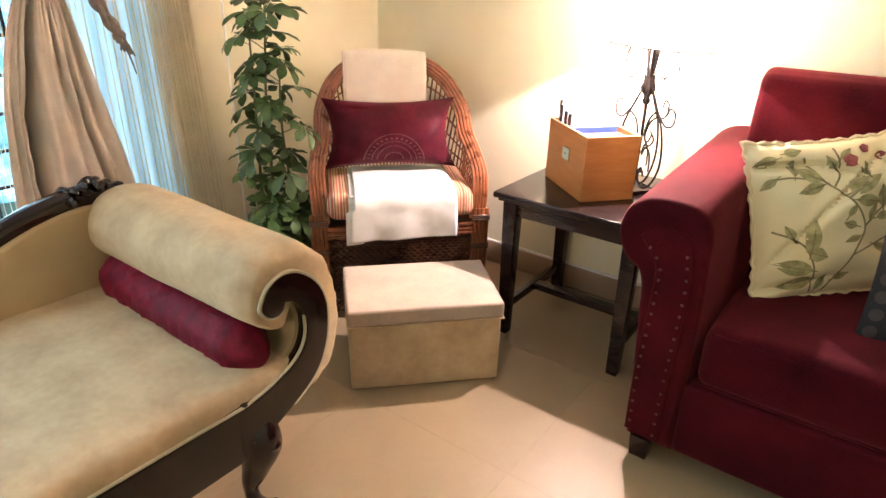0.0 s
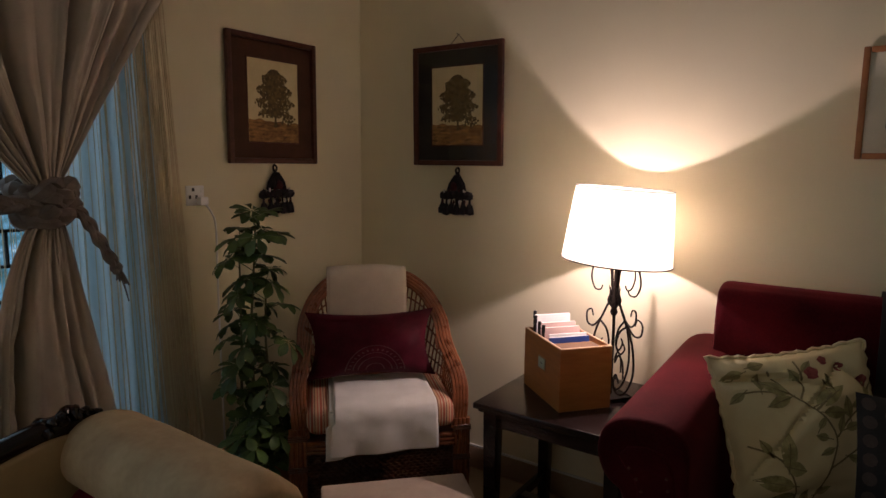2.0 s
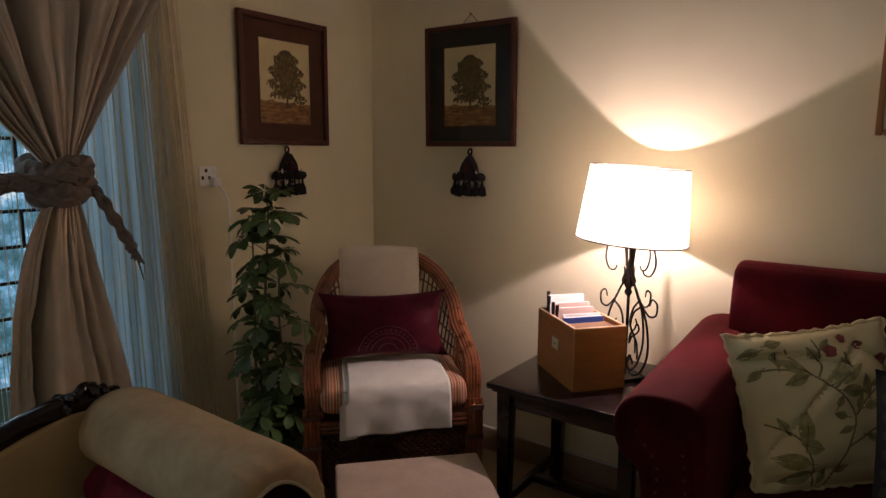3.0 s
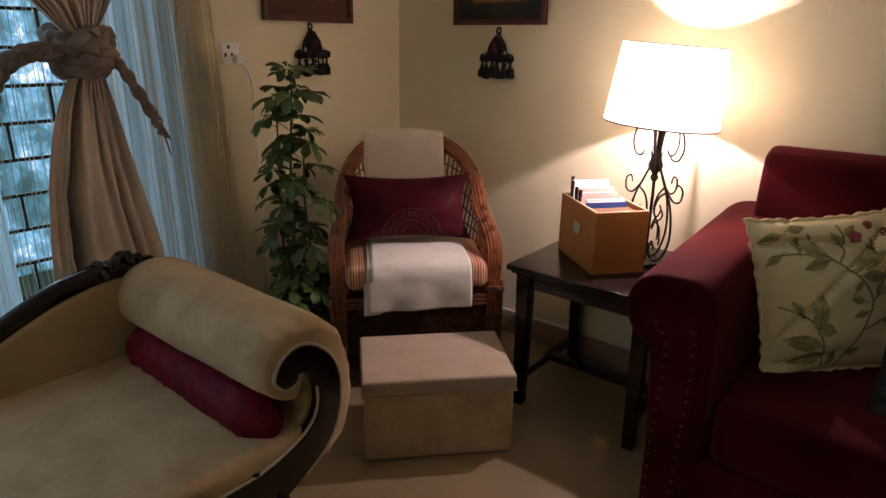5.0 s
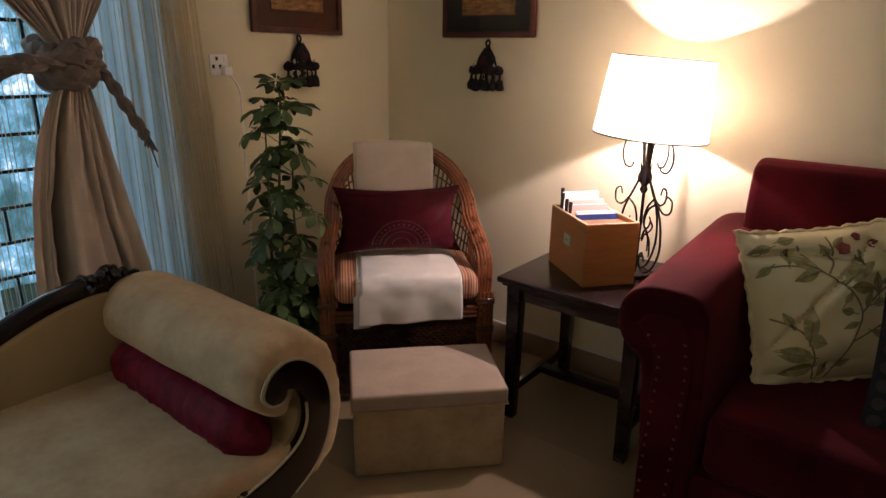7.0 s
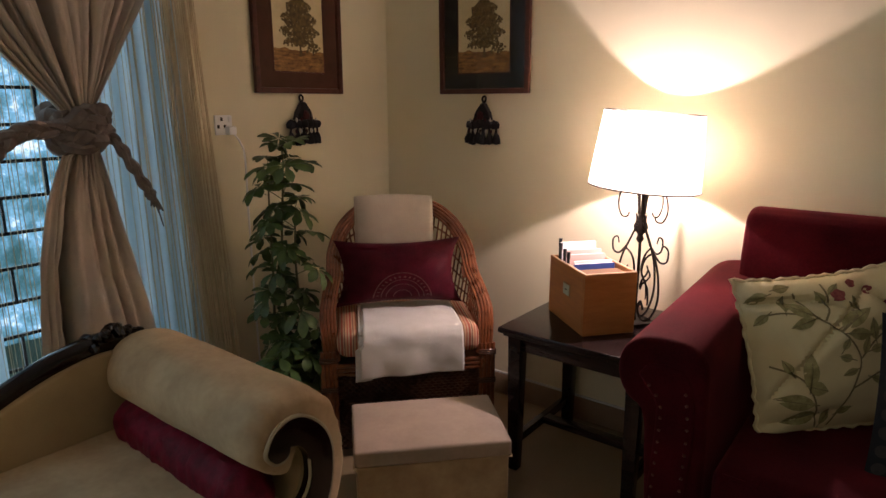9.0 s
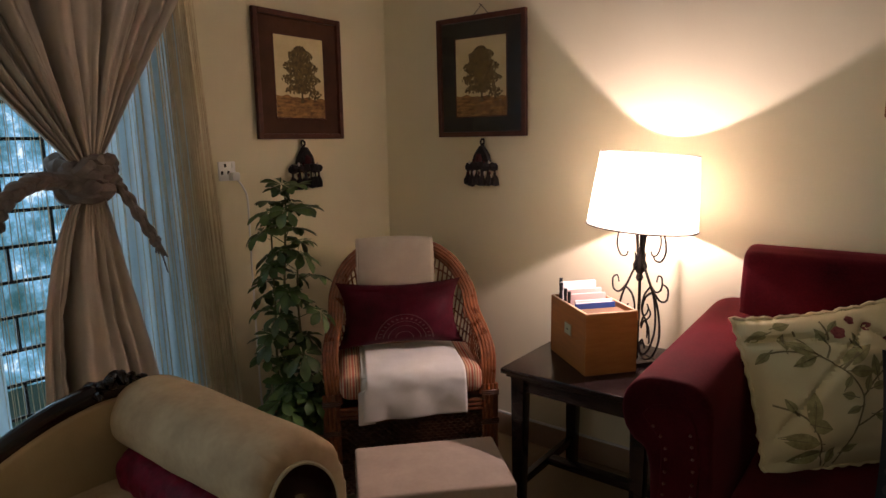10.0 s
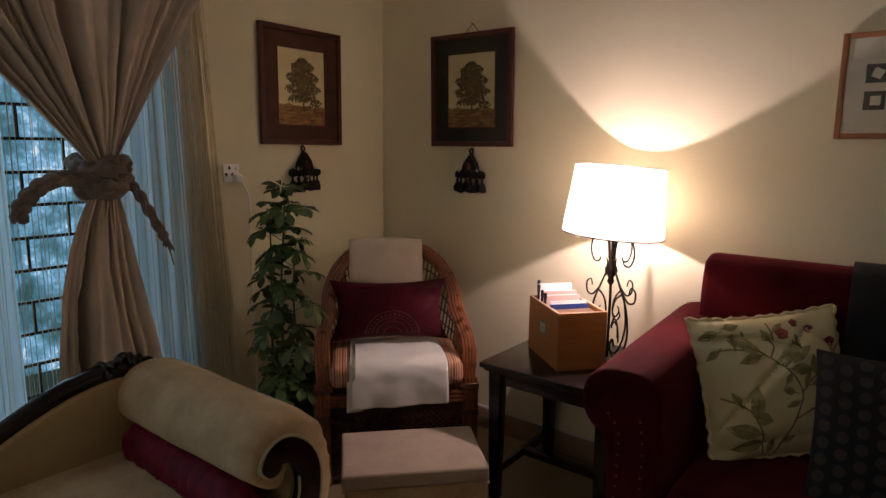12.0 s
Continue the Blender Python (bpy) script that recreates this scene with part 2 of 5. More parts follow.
YARNRED = mat("dark_red_wool_yarn", (0.055, 0.008, 0.010), rough=0.95, scale=60, fine=300, bump=0.4)
BEAD = mat("white_shell_bead", (0.62, 0.58, 0.52), rough=0.4)
PLASTIC = mat("white_plastic", (0.90, 0.89, 0.88), (0.86, 0.85, 0.84), rough=0.3, bump=0.02)
BLACKPLASTIC = mat("black_plastic", (0.02, 0.02, 0.02), rough=0.4, bump=0.02)
LEAF = mat("schefflera_leaf", (0.082, 0.138, 0.030), (0.036, 0.070, 0.018), 0.48, scale=25, fine=120, bump=0.08, coat=0.15, vary=0.3)
STEM = mat("green_brown_stem", (0.12, 0.13, 0.05), (0.08, 0.075, 0.035), 0.7, scale=40)
TERRACOTTA = mat("terracotta_pot", (0.40, 0.18, 0.085), (0.32, 0.135, 0.06), 0.8, scale=12, fine=100, bump=0.1)
SOIL = mat("dark_soil", (0.03, 0.022, 0.016), (0.012, 0.009, 0.007), 0.95, scale=40, fine=150, bump=0.6)
BLUEBOOK = mat("blue_cover", (0.03, 0.06, 0.24), (0.02, 0.045, 0.18), 0.45, bump=0.02)
WHITEPAPER = mat("white_paper", (0.76, 0.74, 0.72), rough=0.8, bump=0.03)
PINKPAPER = mat("pink_grey_card", (0.56, 0.40, 0.36), (0.5, 0.35, 0.31), 0.8, bump=0.03)
LABEL = mat("pale_green_label", (0.55, 0.62, 0.50), (0.48, 0.56, 0.44), 0.7, bump=0.02)
BARK = mat("dark_box_inside", (0.16, 0.085, 0.045), rough=0.8)
GARDEN = glow("garden_backdrop", 1.3)
SEATSTRIPE = stripes("rust_tan_striped_cotton", [(0.0, (0.40, 0.10, 0.055)), (0.26, (0.56, 0.40, 0.26)), (0.38, (0.14, 0.045, 0.03)),
                                                 (0.48, (0.55, 0.34, 0.20)), (0.70, (0.44, 0.13, 0.07)), (0.86, (0.57, 0.42, 0.28))], 0.034)


# ---- building helpers ----
def part(name, bm, material, parent=None, label="", smooth=True):
    """Links a bmesh as one mesh object, under a thing or a part where one is given."""
    me = bpy.data.meshes.new(name)
    bm.normal_update()
    bm.to_mesh(me)
    bm.free()
    me.materials.append(material)
    if smooth:
        me.shade_smooth()
        me.set_sharp_from_angle(angle=radians(38))
    ob = new(name, me)
    ob.parent = parent
    return tagged(ob, label)


def thing(name, label, category, m=None, group="", kind=""):
    ob = new(name)
    ob.empty_display_size = 0.05
    ob.matrix_world = m or Matrix()
    return tagged(ob, label, category, group, kind)


def add_box(bm, size, at, rot=(0, 0, 0), bevel=0.004, seg=2, taper=1.0):
    """A bevelled box; taper narrows its foot."""
    made = bmesh.ops.create_cube(bm, size=1.0)["verts"]
    m = pose(*at, *rot)
    for v in made:
        k = taper if v.co.z < 0 else 1.0
        v.co = m @ Vector((v.co.x * size[0] * k, v.co.y * size[1] * k, v.co.z * size[2]))
    if bevel:
        edges = list({e for v in made for e in v.link_edges})
        bmesh.ops.bevel(bm, geom=edges, offset=bevel, segments=seg, affect="EDGES", profile=0.6)
    return bm


def box(size, at, rot=(0, 0, 0), bevel=0.004, seg=2, taper=1.0):
    return add_box(bmesh.new(), size, at, rot, bevel, seg, taper)


def smooth_path(points, per=8, closed=False):
    """A Catmull-Rom path through the points."""
    pts = [Vector(p) for p in points]
    n, out = len(pts), []
    spans = n if closed else n - 1
    for i in range(spans):
        if closed:
            a, b, c, d = (pts[(i + k) % n] for k in (-1, 0, 1, 2))
        else:
            a, b, c, d = pts[max(i - 1, 0)], pts[i], pts[i + 1], pts[min(i + 2, n - 1)]
        for k in range(per):
            t = k / per
            out.append(0.5 * ((2 * b) + (c - a) * t + (2 * a - 5 * b + 4 * c - d) * t * t + (3 * b - a - 3 * c + d) * t ** 3))
    if not closed:
        out.append(pts[-1])
    return out


def add_tube(bm, path, r, sides=8, closed=False, r_end=None):
    """A round bar along a path; the radius may be a function of 0..1."""
    pts = [Vector(p) for p in path]
    n = len(pts)
    rings, side = [], None
    for i, p in enumerate(pts):
        ahead = (pts[(i + 1) % n] if closed or i < n - 1 else p) - (pts[i - 1] if closed or i > 0 else p)
        ahead = ahead.normalized() if ahead.length > 1e-9 else Vector((0, 0, 1))
        if side is None:
            side = ahead.orthogonal().normalized()
        side = (side - ahead * side.dot(ahead))
        side = side.normalized() if side.length > 1e-6 else ahead.orthogonal().normalized()
        up = ahead.cross(side)
        t = i / max(1, n - 1)
        rad = r(t) if callable(r) else (r if r_end is None else r + (r_end - r) * t)
        rings.append([bm.verts.new(p + (side * math.cos(a) + up * math.sin(a)) * rad)
                      for a in (2 * math.pi * k / sides for k in range(sides))])
    for i in range(n if closed else n - 1):
        a, b = rings[i], rings[(i + 1) % n]
        for k in range(sides):
            bm.faces.new((a[k], a[(k + 1) % sides], b[(k + 1) % sides], b[k]))
    if not closed:
        bm.faces.new(rings[0][::-1])
        bm.faces.new(rings[-1])
    return bm


def tube(path, r, sides=8, closed=False, r_end=None):
    return add_tube(bmesh.new(), path, r, sides, closed, r_end)


def add_lathe(bm, profile, at=(0, 0, 0), sides=32, caps=True):
    """A turned body from (radius, height) pairs."""
    rings = [[bm.verts.new((at[0] + r * math.cos(a), at[1] + r * math.sin(a), at[2] + z))
              for a in (2 * math.pi * k / sides for k in range(sides))] for r, z in profile]
    for a, b in zip(rings, rings[1:]):
        for k in range(sides):
            bm.faces.new((a[k], a[(k + 1) % sides], b[(k + 1) % sides], b[k]))
    if caps:
        bm.faces.new(rings[0][::-1])
        bm.faces.new(rings[-1])
    return bm


def add_grid(bm, nu, nv, f):
    """A sheet of nu by nv cells; f gives the place at (u, v) from 0 to 1."""
    rows = [[bm.verts.new(f(i / nu, j / nv)) for i in range(nu + 1)] for j in range(nv + 1)]
    for a, b in zip(rows, rows[1:]):
        for i in range(nu):
            bm.faces.new((a[i], a[i + 1], b[i + 1], b[i]))
    return bm


def add_prism(bm, outline, lo, hi, axis, bevel=0.0, seg=2):
    """An outline of pairs, drawn out along an axis (0: pairs are y, z; 1: x, z; 2: x, y)."""
    def at(p, h):
        q = list(p)
        q.insert(axis, h)
        return Vector(q)
    a, b = [bm.verts.new(at(p, lo)) for p in outline], [bm.verts.new(at(p, hi)) for p in outline]
    n = len(outline)
    faces = [bm.faces.new(a[::-1]), bm.faces.new(b)]
    for k in range(n):
        faces.append(bm.faces.new((a[k], a[(k + 1) % n], b[(k + 1) % n], b[k])))
    bmesh.ops.recalc_face_normals(bm, faces=faces)
    if bevel:
        edges = list(faces[0].edges) + list(faces[1].edges)
        bmesh.ops.bevel(bm, geom=edges, offset=bevel, segments=seg, affect="EDGES", profile=0.6)
    return bm


def wobble(p, scale, amount):
    q = Vector(p) * scale
    return Vector(p) + Vector((noise.noise(q), noise.noise(q + Vector((7, 3, 1))), noise.noise(q + Vector((2, 9, 5))))) * amount


def pillow_surface(w, h, t, sag=0.06, crease=0.006, wrinkle=0.0):
    """The face of a stuffed square cushion: place at u, v from -1 to 1, on one side (1 or -1)."""
    def f(u, v, s):
        thick = t * 0.5 * (max(0, 1 - abs(u) ** 2.6) * max(0, 1 - abs(v) ** 2.6)) ** 0.55
        x = w / 2 * u * (1 - sag * (1 - v * v) * abs(u))
        z = h / 2 * v * (1 - sag * (1 - u * u) * abs(v))
        thick -= wrinkle * (math.exp(-((v - 0.60 + 0.16 * u + 0.05 * math.sin(5 * u)) / 0.05) ** 2) * max(0, 0.7 - u) + 0.8 * math.exp(-((v + 0.72 - 0.12 * u) / 0.05) ** 2) * max(0, 0.4 - u)
                            + 0.7 * math.exp(-((v - 0.75 + 0.9 * abs(u - 0.5)) / 0.05) ** 2)) * max(0, 1 - max(abs(u), abs(v)) ** 8)
        ripple = crease * noise.noise(Vector((u * 2.3, v * 2.3, s + w * 9))) * (1 if abs(u) < 1 and abs(v) < 1 else 0)
        return Vector((x, s * (thick + ripple * min(1, thick * 40)), z))
    return f


def add_pillow(bm, f, n=22):
    for s in (1, -1):
        rows = [[bm.verts.new(f(-1 + 2 * i / n, -1 + 2 * j / n, s)) for i in range(n + 1)] for j in range(n + 1)]
        for a, b in zip(rows, rows[1:]):
            for i in range(n):
                q = (a[i], a[i + 1], b[i + 1], b[i])
                bm.faces.new(q if s < 0 else q[::-1])
    bmesh.ops.remove_doubles(bm, verts=bm.verts, dist=0.0004)
    return bm


def add_motif(bm, f, outline, lift=0.0015):
    """A printed or stitched shape laid onto a cushion's front face; outline in u, v, as a fan."""
    c = [sum(p[k] for p in outline) / len(outline) for k in (0, 1)]
    put = lambda p: bm.verts.new(f(max(-0.97, min(0.97, p[0])), max(-0.97, min(0.97, p[1])), -1) + Vector((0, -lift, 0)))
    mid = put(c)
    inner = [put(((p[0] + c[0]) / 2, (p[1] + c[1]) / 2)) for p in outline]
    outer = [put(p) for p in outline]
    n = len(outline)
    for k in range(n):
        j = (k + 1) % n
        bm.faces.new((mid, inner[k], inner[j]))
        bm.faces.new((inner[k], outer[k], outer[j], inner[j]))


def leaf_outline(x, y, length, width, angle, n=6):
    """A pointed leaf from its stalk."""
    a = radians(angle)
    pts = [(length * k / n, width * math.sin(math.pi * (k / n) ** 0.8)) for k in range(n + 1)]
    pts += [(p, -q) for p, q in pts[-2:0:-1]]
    return [(x + p * math.cos(a) - q * math.sin(a), y + p * math.sin(a) + q * math.cos(a)) for p, q in pts]


def ribbon_outline(points, width):
    """A narrow band along a path of pairs, as short quads."""
    out = []
    for a, b in zip(points, points[1:]):
        d = Vector(b) - Vector(a)
        nrm = Vector((-d.y, d.x)).normalized() * width
        out.append([(a[0] + nrm.x, a[1] + nrm.y), (b[0] + nrm.x, b[1] + nrm.y), (b[0] - nrm.x, b[1] - nrm.y), (a[0] - nrm.x, a[1] - nrm.y)])
    return out


def thicken(ob, t):
    m = ob.modifiers.new("thickness", "SOLIDIFY")
    m.thickness, m.offset = t, 0
    return ob


# ---- the room ----
H, XE, YS = 2.65, 4.45, -4.62
Y1, Y2, ZT = -1.19, -3.8, 2.20     # the window's sides and head; Y2, out of view, set far to admit daylight

wall_north = part("wall_north", box((XE + 0.2, 0.2, H), (XE / 2 - 0.1 + 0.1, 0.1, H / 2), bevel=0), WALL, smooth=False)
tagged(wall_north, "assumed cream wall out of view that closes the room behind the lamp", "wall", kind="structure")
bm = bmesh.new()
add_box(bm, (0.2, -Y1 + 0.2, H), (-0.1, (Y1 + 0.2) / 2, H / 2), bevel=0)
add_box(bm, (0.2, Y2 - YS, H), (-0.1, (Y2 + YS) / 2, H / 2), bevel=0)
add_box(bm, (0.2, Y1 - Y2, H - ZT), (-0.1, (Y1 + Y2) / 2, (H + ZT) / 2), bevel=0)
tagged(part("wall_west", bm, WALL, smooth=False), "cream painted wall with a tall window", "wall", kind="structure")
# South and east walls are unseen, drawn in closer to raise the bounced light.
tagged(part("wall_south", box((XE + 0.4, 0.2, H), (XE / 2, YS - 0.1, H / 2), bevel=0), WALL, smooth=False), "assumed cream wall out of view that closes the room", "wall", kind="structure")
tagged(part("wall_east", box((0.2, -YS + 0.2, H), (XE + 0.1, YS / 2 + 0.1, H / 2), bevel=0), WALL, smooth=False), "assumed cream wall out of view that closes the room", "wall", kind="structure")
tagged(part("ceiling", box((XE + 0.4, -YS + 0.4, 0.15), (XE / 2, YS / 2, H + 0.075), bevel=0), CEILING, smooth=False), "plain white painted ceiling", "ceiling", kind="structure")
floor = part("floor", box((XE + 0.4, -YS + 0.4, 0.15), (XE / 2, YS / 2, -0.0757), bevel=0), GROUT, smooth=False)
tagged(floor, "polished cream tiled floor with fine joints", "floor", kind="structure")

bm = bmesh.new()
add_box(bm, (XE - 0.02, 0.012, 0.105), (XE / 2, -0.007, 0.0545), bevel=0.002)
ob = part("baseboard_north", bm, SKIRTING)
tagged(ob, "brown tile skirting along the wall", "baseboard", kind="structure")
part("top_bead", box((XE - 0.02, 0.010, 0.010), (XE / 2, -0.006, 0.113), bevel=0.003), WHITE_TRIM, ob, "thin white bead")
ob = part("baseboard_west", box((0.012, -Y1 - 0.02, 0.105), (0.007, Y1 / 2 - 0.005, 0.0545), bevel=0.002), SKIRTING)
tagged(ob, "brown tile skirting along the wall", "baseboard", kind="structure")
part("top_bead", box((0.010, -Y1 - 0.02, 0.010), (0.006, Y1 / 2 - 0.005, 0.113), bevel=0.003), WHITE_TRIM, ob, "thin white bead")

# window with its grille, panes and the garden far behind it
window = tagged(part("window_1", box((0.06, Y1 - Y2, 0.05), (-0.12, (Y1 + Y2) / 2, 0.03)), WHITE_TRIM), "tall white framed window with a black iron grille", "window", kind="structure")
for y in (Y1 - 0.03, Y1 - 0.30, -2.02, -2.35, -3.08, Y2 + 0.03):
    part("window_frame", box((0.05, 0.055, ZT - 0.06), (-0.12, y, ZT / 2 + 0.02), bevel=0.004), WHITE_TRIM, window)
part("window_frame", box((0.05, Y1 - Y2, 0.055), (-0.118, (Y1 + Y2) / 2, ZT - 0.03), bevel=0.004), WHITE_TRIM, window)
part("pane", box((0.004, Y1 - Y2 - 0.1, ZT - 0.12), (-0.13, (Y1 + Y2) / 2, ZT / 2), bevel=0), WINDOWGLASS, window).visible_shadow = False
for k in range(17):
    z = 0.13 + 0.1232 * k
    part("grille_bar", box((0.012, Y1 - Y2 - 0.02, 0.012), (-0.17, (Y1 + Y2) / 2, z), bevel=0.001, seg=1), IRON, window, "black iron bar")
    if k < 16:
        for j in range(9):
            y = Y1 - 0.12 - 0.30 * j - (0.15 if k % 2 else 0)
            if y > Y2 + 0.02:
                part("grille_upright", box((0.010, 0.010, 0.112), (-0.17, y, z + 0.0616), bevel=0.001, seg=1), IRON, window, "black iron bar")
bm = bmesh.new()
add_grid(bm, 4, 4, lambda u, v: Vector((-2.7, -9 + 14 * u, -3.5 + 8 * v)))
tagged(part("backdrop", bm, GARDEN, smooth=False), "blurred green garden and bright sky outside", "backdrop", kind="structure")
bm = bmesh.new()
add_box(bm, (60, 80, 0.1), (-30.3, -3, -0.3), bevel=0)
tagged(part("ground", bm, mat("outdoor_ground", (0.10, 0.13, 0.07), (0.07, 0.09, 0.05), 0.9, scale=2), smooth=False), "grassy ground outside the window", "ground", kind="structure")

# ---- window dressing ----
def drape_edges(z):
    """Left and right edge of the tied curtain at height z."""
    if z > 1.40:
        k = z - 1.40
        return -1.690 - 0.86 * k, -1.590 + 0.64 * k
    if z > 1.32:
        return -1.690, -1.590
    k = (1.32 - z) / 1.32
    return -1.690 - 0.130 * (1 - math.exp(-6 * k)) - 0.055 * k, -1.590 + 0.265 * k ** 0.88


def build_drape():
    ob = thing("curtain", "taupe cotton curtain knotted with a braided cord", "curtain")
    bm = bmesh.new()

    rng = random.Random(21)
    upper = [(0.05 + 0.90 * (k + rng.uniform(-0.3, 0.3)) / 12, rng.uniform(0.011, 0.026), rng.uniform(0.030, 0.085), rng.uniform(-0.05, 0.05)) for k in range(13)]
    upper += [(0.47, 0.018, 0.095, 0.03), (0.30, 0.014, 0.06, -0.04)]
    gathers = [(0.04 + 0.92 * (k + rng.uniform(-0.3, 0.3)) / 13, rng.uniform(0.012, 0.022), rng.uniform(0.014, 0.032), rng.uniform(0.07, 0.26)) for k in range(14)]
    lower = ((0.10, 0.028, 0.022, 0.5), (0.29, 0.034, 0.110, 0.1), (0.45, 0.050, 0.018, 0.5), (0.60, 0.034, 0.026, 0.3), (0.74, 0.026, 0.045, 0.45), (0.87, 0.040, 0.026, 0.2))

    def f(u, v):
        z = 0.01 + 2.37 * v
        l, r = drape_edges(z)
        d = abs(z - 1.36)
        pinch = min(1.0, d / 0.45)
        y = l + (r - l) * (u + 0.02 * math.sin(9 * u + 1.3))
        x = 0.205 + 0.03 * math.sin(3 * u + 1) + 0.03 * (1 - pinch)
        if z > 1.36:
            for c, w, deep, slant in upper:
                q = (u - c - slant * d) / (w * (0.8 + 0.8 * d))
                x -= 0.6 * deep * (0.45 + 0.55 * pinch) * math.exp(-q * q if q < 0 else -0.25 * q * q)
            ph = 17 * u + 0.9 * math.sin(7.3 * u + 0.6) + 0.5 * math.sin(17 * u) + 0.35 * d * math.sin(11 * u + 2)
            x -= (0.020 + 0.016 * math.sin(5.1 * u + 1)) * (0.5 + 0.5 * pinch) * (1 - abs(math.sin(math.pi * ph))) ** 2.2
            x += 0.010 * pinch * math.sin(2 * math.pi * ph * 0.5 + 0.7)
        else:
            for c, w, deep, fade in gathers:
                x -= deep * math.exp(-((u - c) / w) ** 2 - (d / fade) ** 2)
            for c, w, deep, late in lower:
                q = (u - c - 0.02 * math.sin(4 * z + 9 * c)) / w
                x -= deep * min(1, max(0, d - 0.06) / late) * math.exp(-q * q if q < 0 else -0.35 * q * q)
            inset = min(1, max(0, (u - 0.13) / 0.03)) * min(1, max(0, (0.30 - u) / 0.03)) * min(1, max(0, (d - 0.30) / 0.15))
            x -= inset * (0.040 + 0.006 * math.sin(60 * z + 9 * u))
        p = Vector((x, y, z))
        return p + Vector((noise.noise(p * 9) * 0.012 + noise.noise(p * 24) * 0.003, 0, 0)) * pinch
    add_grid(bm, 380, 70, f)
    thicken(part("drape", bm, CURTAIN, ob), 0.003)
    path = [(0.185, -2.72, 2.40), (0.185, -0.98, 2.40)]
    part("rod", tube(path, 0.012, 10), DARKWOOD, ob, "dark curtain rod")
    for y in (-2.6, -1.02):
        part("bracket", box((0.19, 0.02, 0.03), (0.095, y, 2.40), bevel=0.004), DARKWOOD, ob)
    return ob


def add_braid(bm, path, r, turns, spread):
    """Three strands plaited round a path."""
    pts = smooth_path(path, 14)
    n = len(pts)
    for s in range(3):
        line = []
        for i, p in enumerate(pts):
            a = 2 * math.pi * (turns * i / n + s / 3)
            ahead = (pts[min(i + 1, n - 1)] - pts[max(i - 1, 0)]).normalized()
            side = ahead.cross(Vector((1, 0, 0)))
            side = side.normalized() if side.length > 0.05 else Vector((0, 1, 0))
            line.append(p + side * math.sin(a) * spread + Vector((1, 0, 0)) * math.sin(2 * a) * spread * 0.6)
        add_tube(bm, line, lambda t: r * (0.92 + 0.12 * math.sin(40 * t)), 7)
    return bm


def build_tie():
    ob = thing("curtain_tie", "grey-brown braided cord knotted round the curtain", "curtain tie")
    ring = [(0.205 + 0.075 * math.cos(a), -1.640 + 0.066 * math.sin(a), 1.355 + 0.012 * math.sin(2 * a))
            for a in (2 * math.pi * k / 14 for k in range(15))]
    part("upper_wrap", add_braid(bmesh.new(), [(x, y, z + 0.026) for x, y, z in ring], 0.029, 2.5, 0.019), ROPE, ob)
    part("lower_wrap", add_braid(bmesh.new(), [(x + 0.006, y, z - 0.030) for x, y, z in ring], 0.026, 2, 0.018), ROPE, ob)
    bm = add_braid(bmesh.new(), [(0.26, -1.70, 1.352), (0.28, -1.78, 1.358), (0.27, -1.825, 1.347), (0.25, -1.868, 1.315), (0.225, -1.896, 1.270), (0.205, -1.902, 1.225)], 0.017, 2.5, 0.013)
    part("loop", bm, ROPE, ob)
    bm = add_braid(bmesh.new(), [(0.27, -1.59, 1.345), (0.275, -1.555, 1.31), (0.265, -1.51, 1.235), (0.262, -1.465, 1.150), (0.262, -1.452, 1.128)], 0.0125, 2, 0.008)
    part("tail", bm, ROPE, ob)
    bm = bmesh.new()
    for k in range(5):
        d = 0.012 * (k - 2)
        end = (0.265 + d * 0.5, -1.425 - abs(d) * 0.5, 1.020) if k == 2 else (0.262 + d * 0.6, -1.440 + d * 0.5, 1.094 - 0.004 * k)
        add_tube(bm, smooth_path([(0.262, -1.452, 1.135), (0.263, -1.447 + d * 0.4, 1.11), (0.264, -1.437 + d * 0.6, 1.075) if k == 2 else end, end], 5), 0.006, 5, r_end=0.002)
    part("frayed_end", bm, ROPE, ob)
    return ob


def build_strings():
    ob = thing("string_curtain", "ecru cotton string curtain hanging over the window", "string curtain")
    bm = bmesh.new()
    y = -1.145
    while y > -2.75:
        x = 0.055 + random.uniform(-0.012, 0.012)
        flare = 0.125 * max(0, 1 - (-1.145 - y) / 0.36)
        lean, sway = flare + random.uniform(-0.012, 0.012), random.uniform(0, 6.28)
        path = [(x + 0.003 * math.sin(sway + 3 * t), y + lean * t + 0.003 * math.sin(sway + 7 * t), 2.33 - 2.31 * t) for t in (i / 9 for i in range(10))]
        add_tube(bm, path, random.uniform(0.0014, 0.0030) if y > -1.4 else random.uniform(0.0009, 0.0016), 4)
        y -= random.choice((0.002, 0.003, 0.004, 0.005, 0.007)) if y > -1.27 else random.uniform(0.009, 0.019)
    tagged(part("threads", bm, THREAD, ob), kind="stuff")
    part("header", box((0.02, 1.74, 0.03), (0.055, -1.89, 2.335), bevel=0.004), THREAD, ob)
    return ob


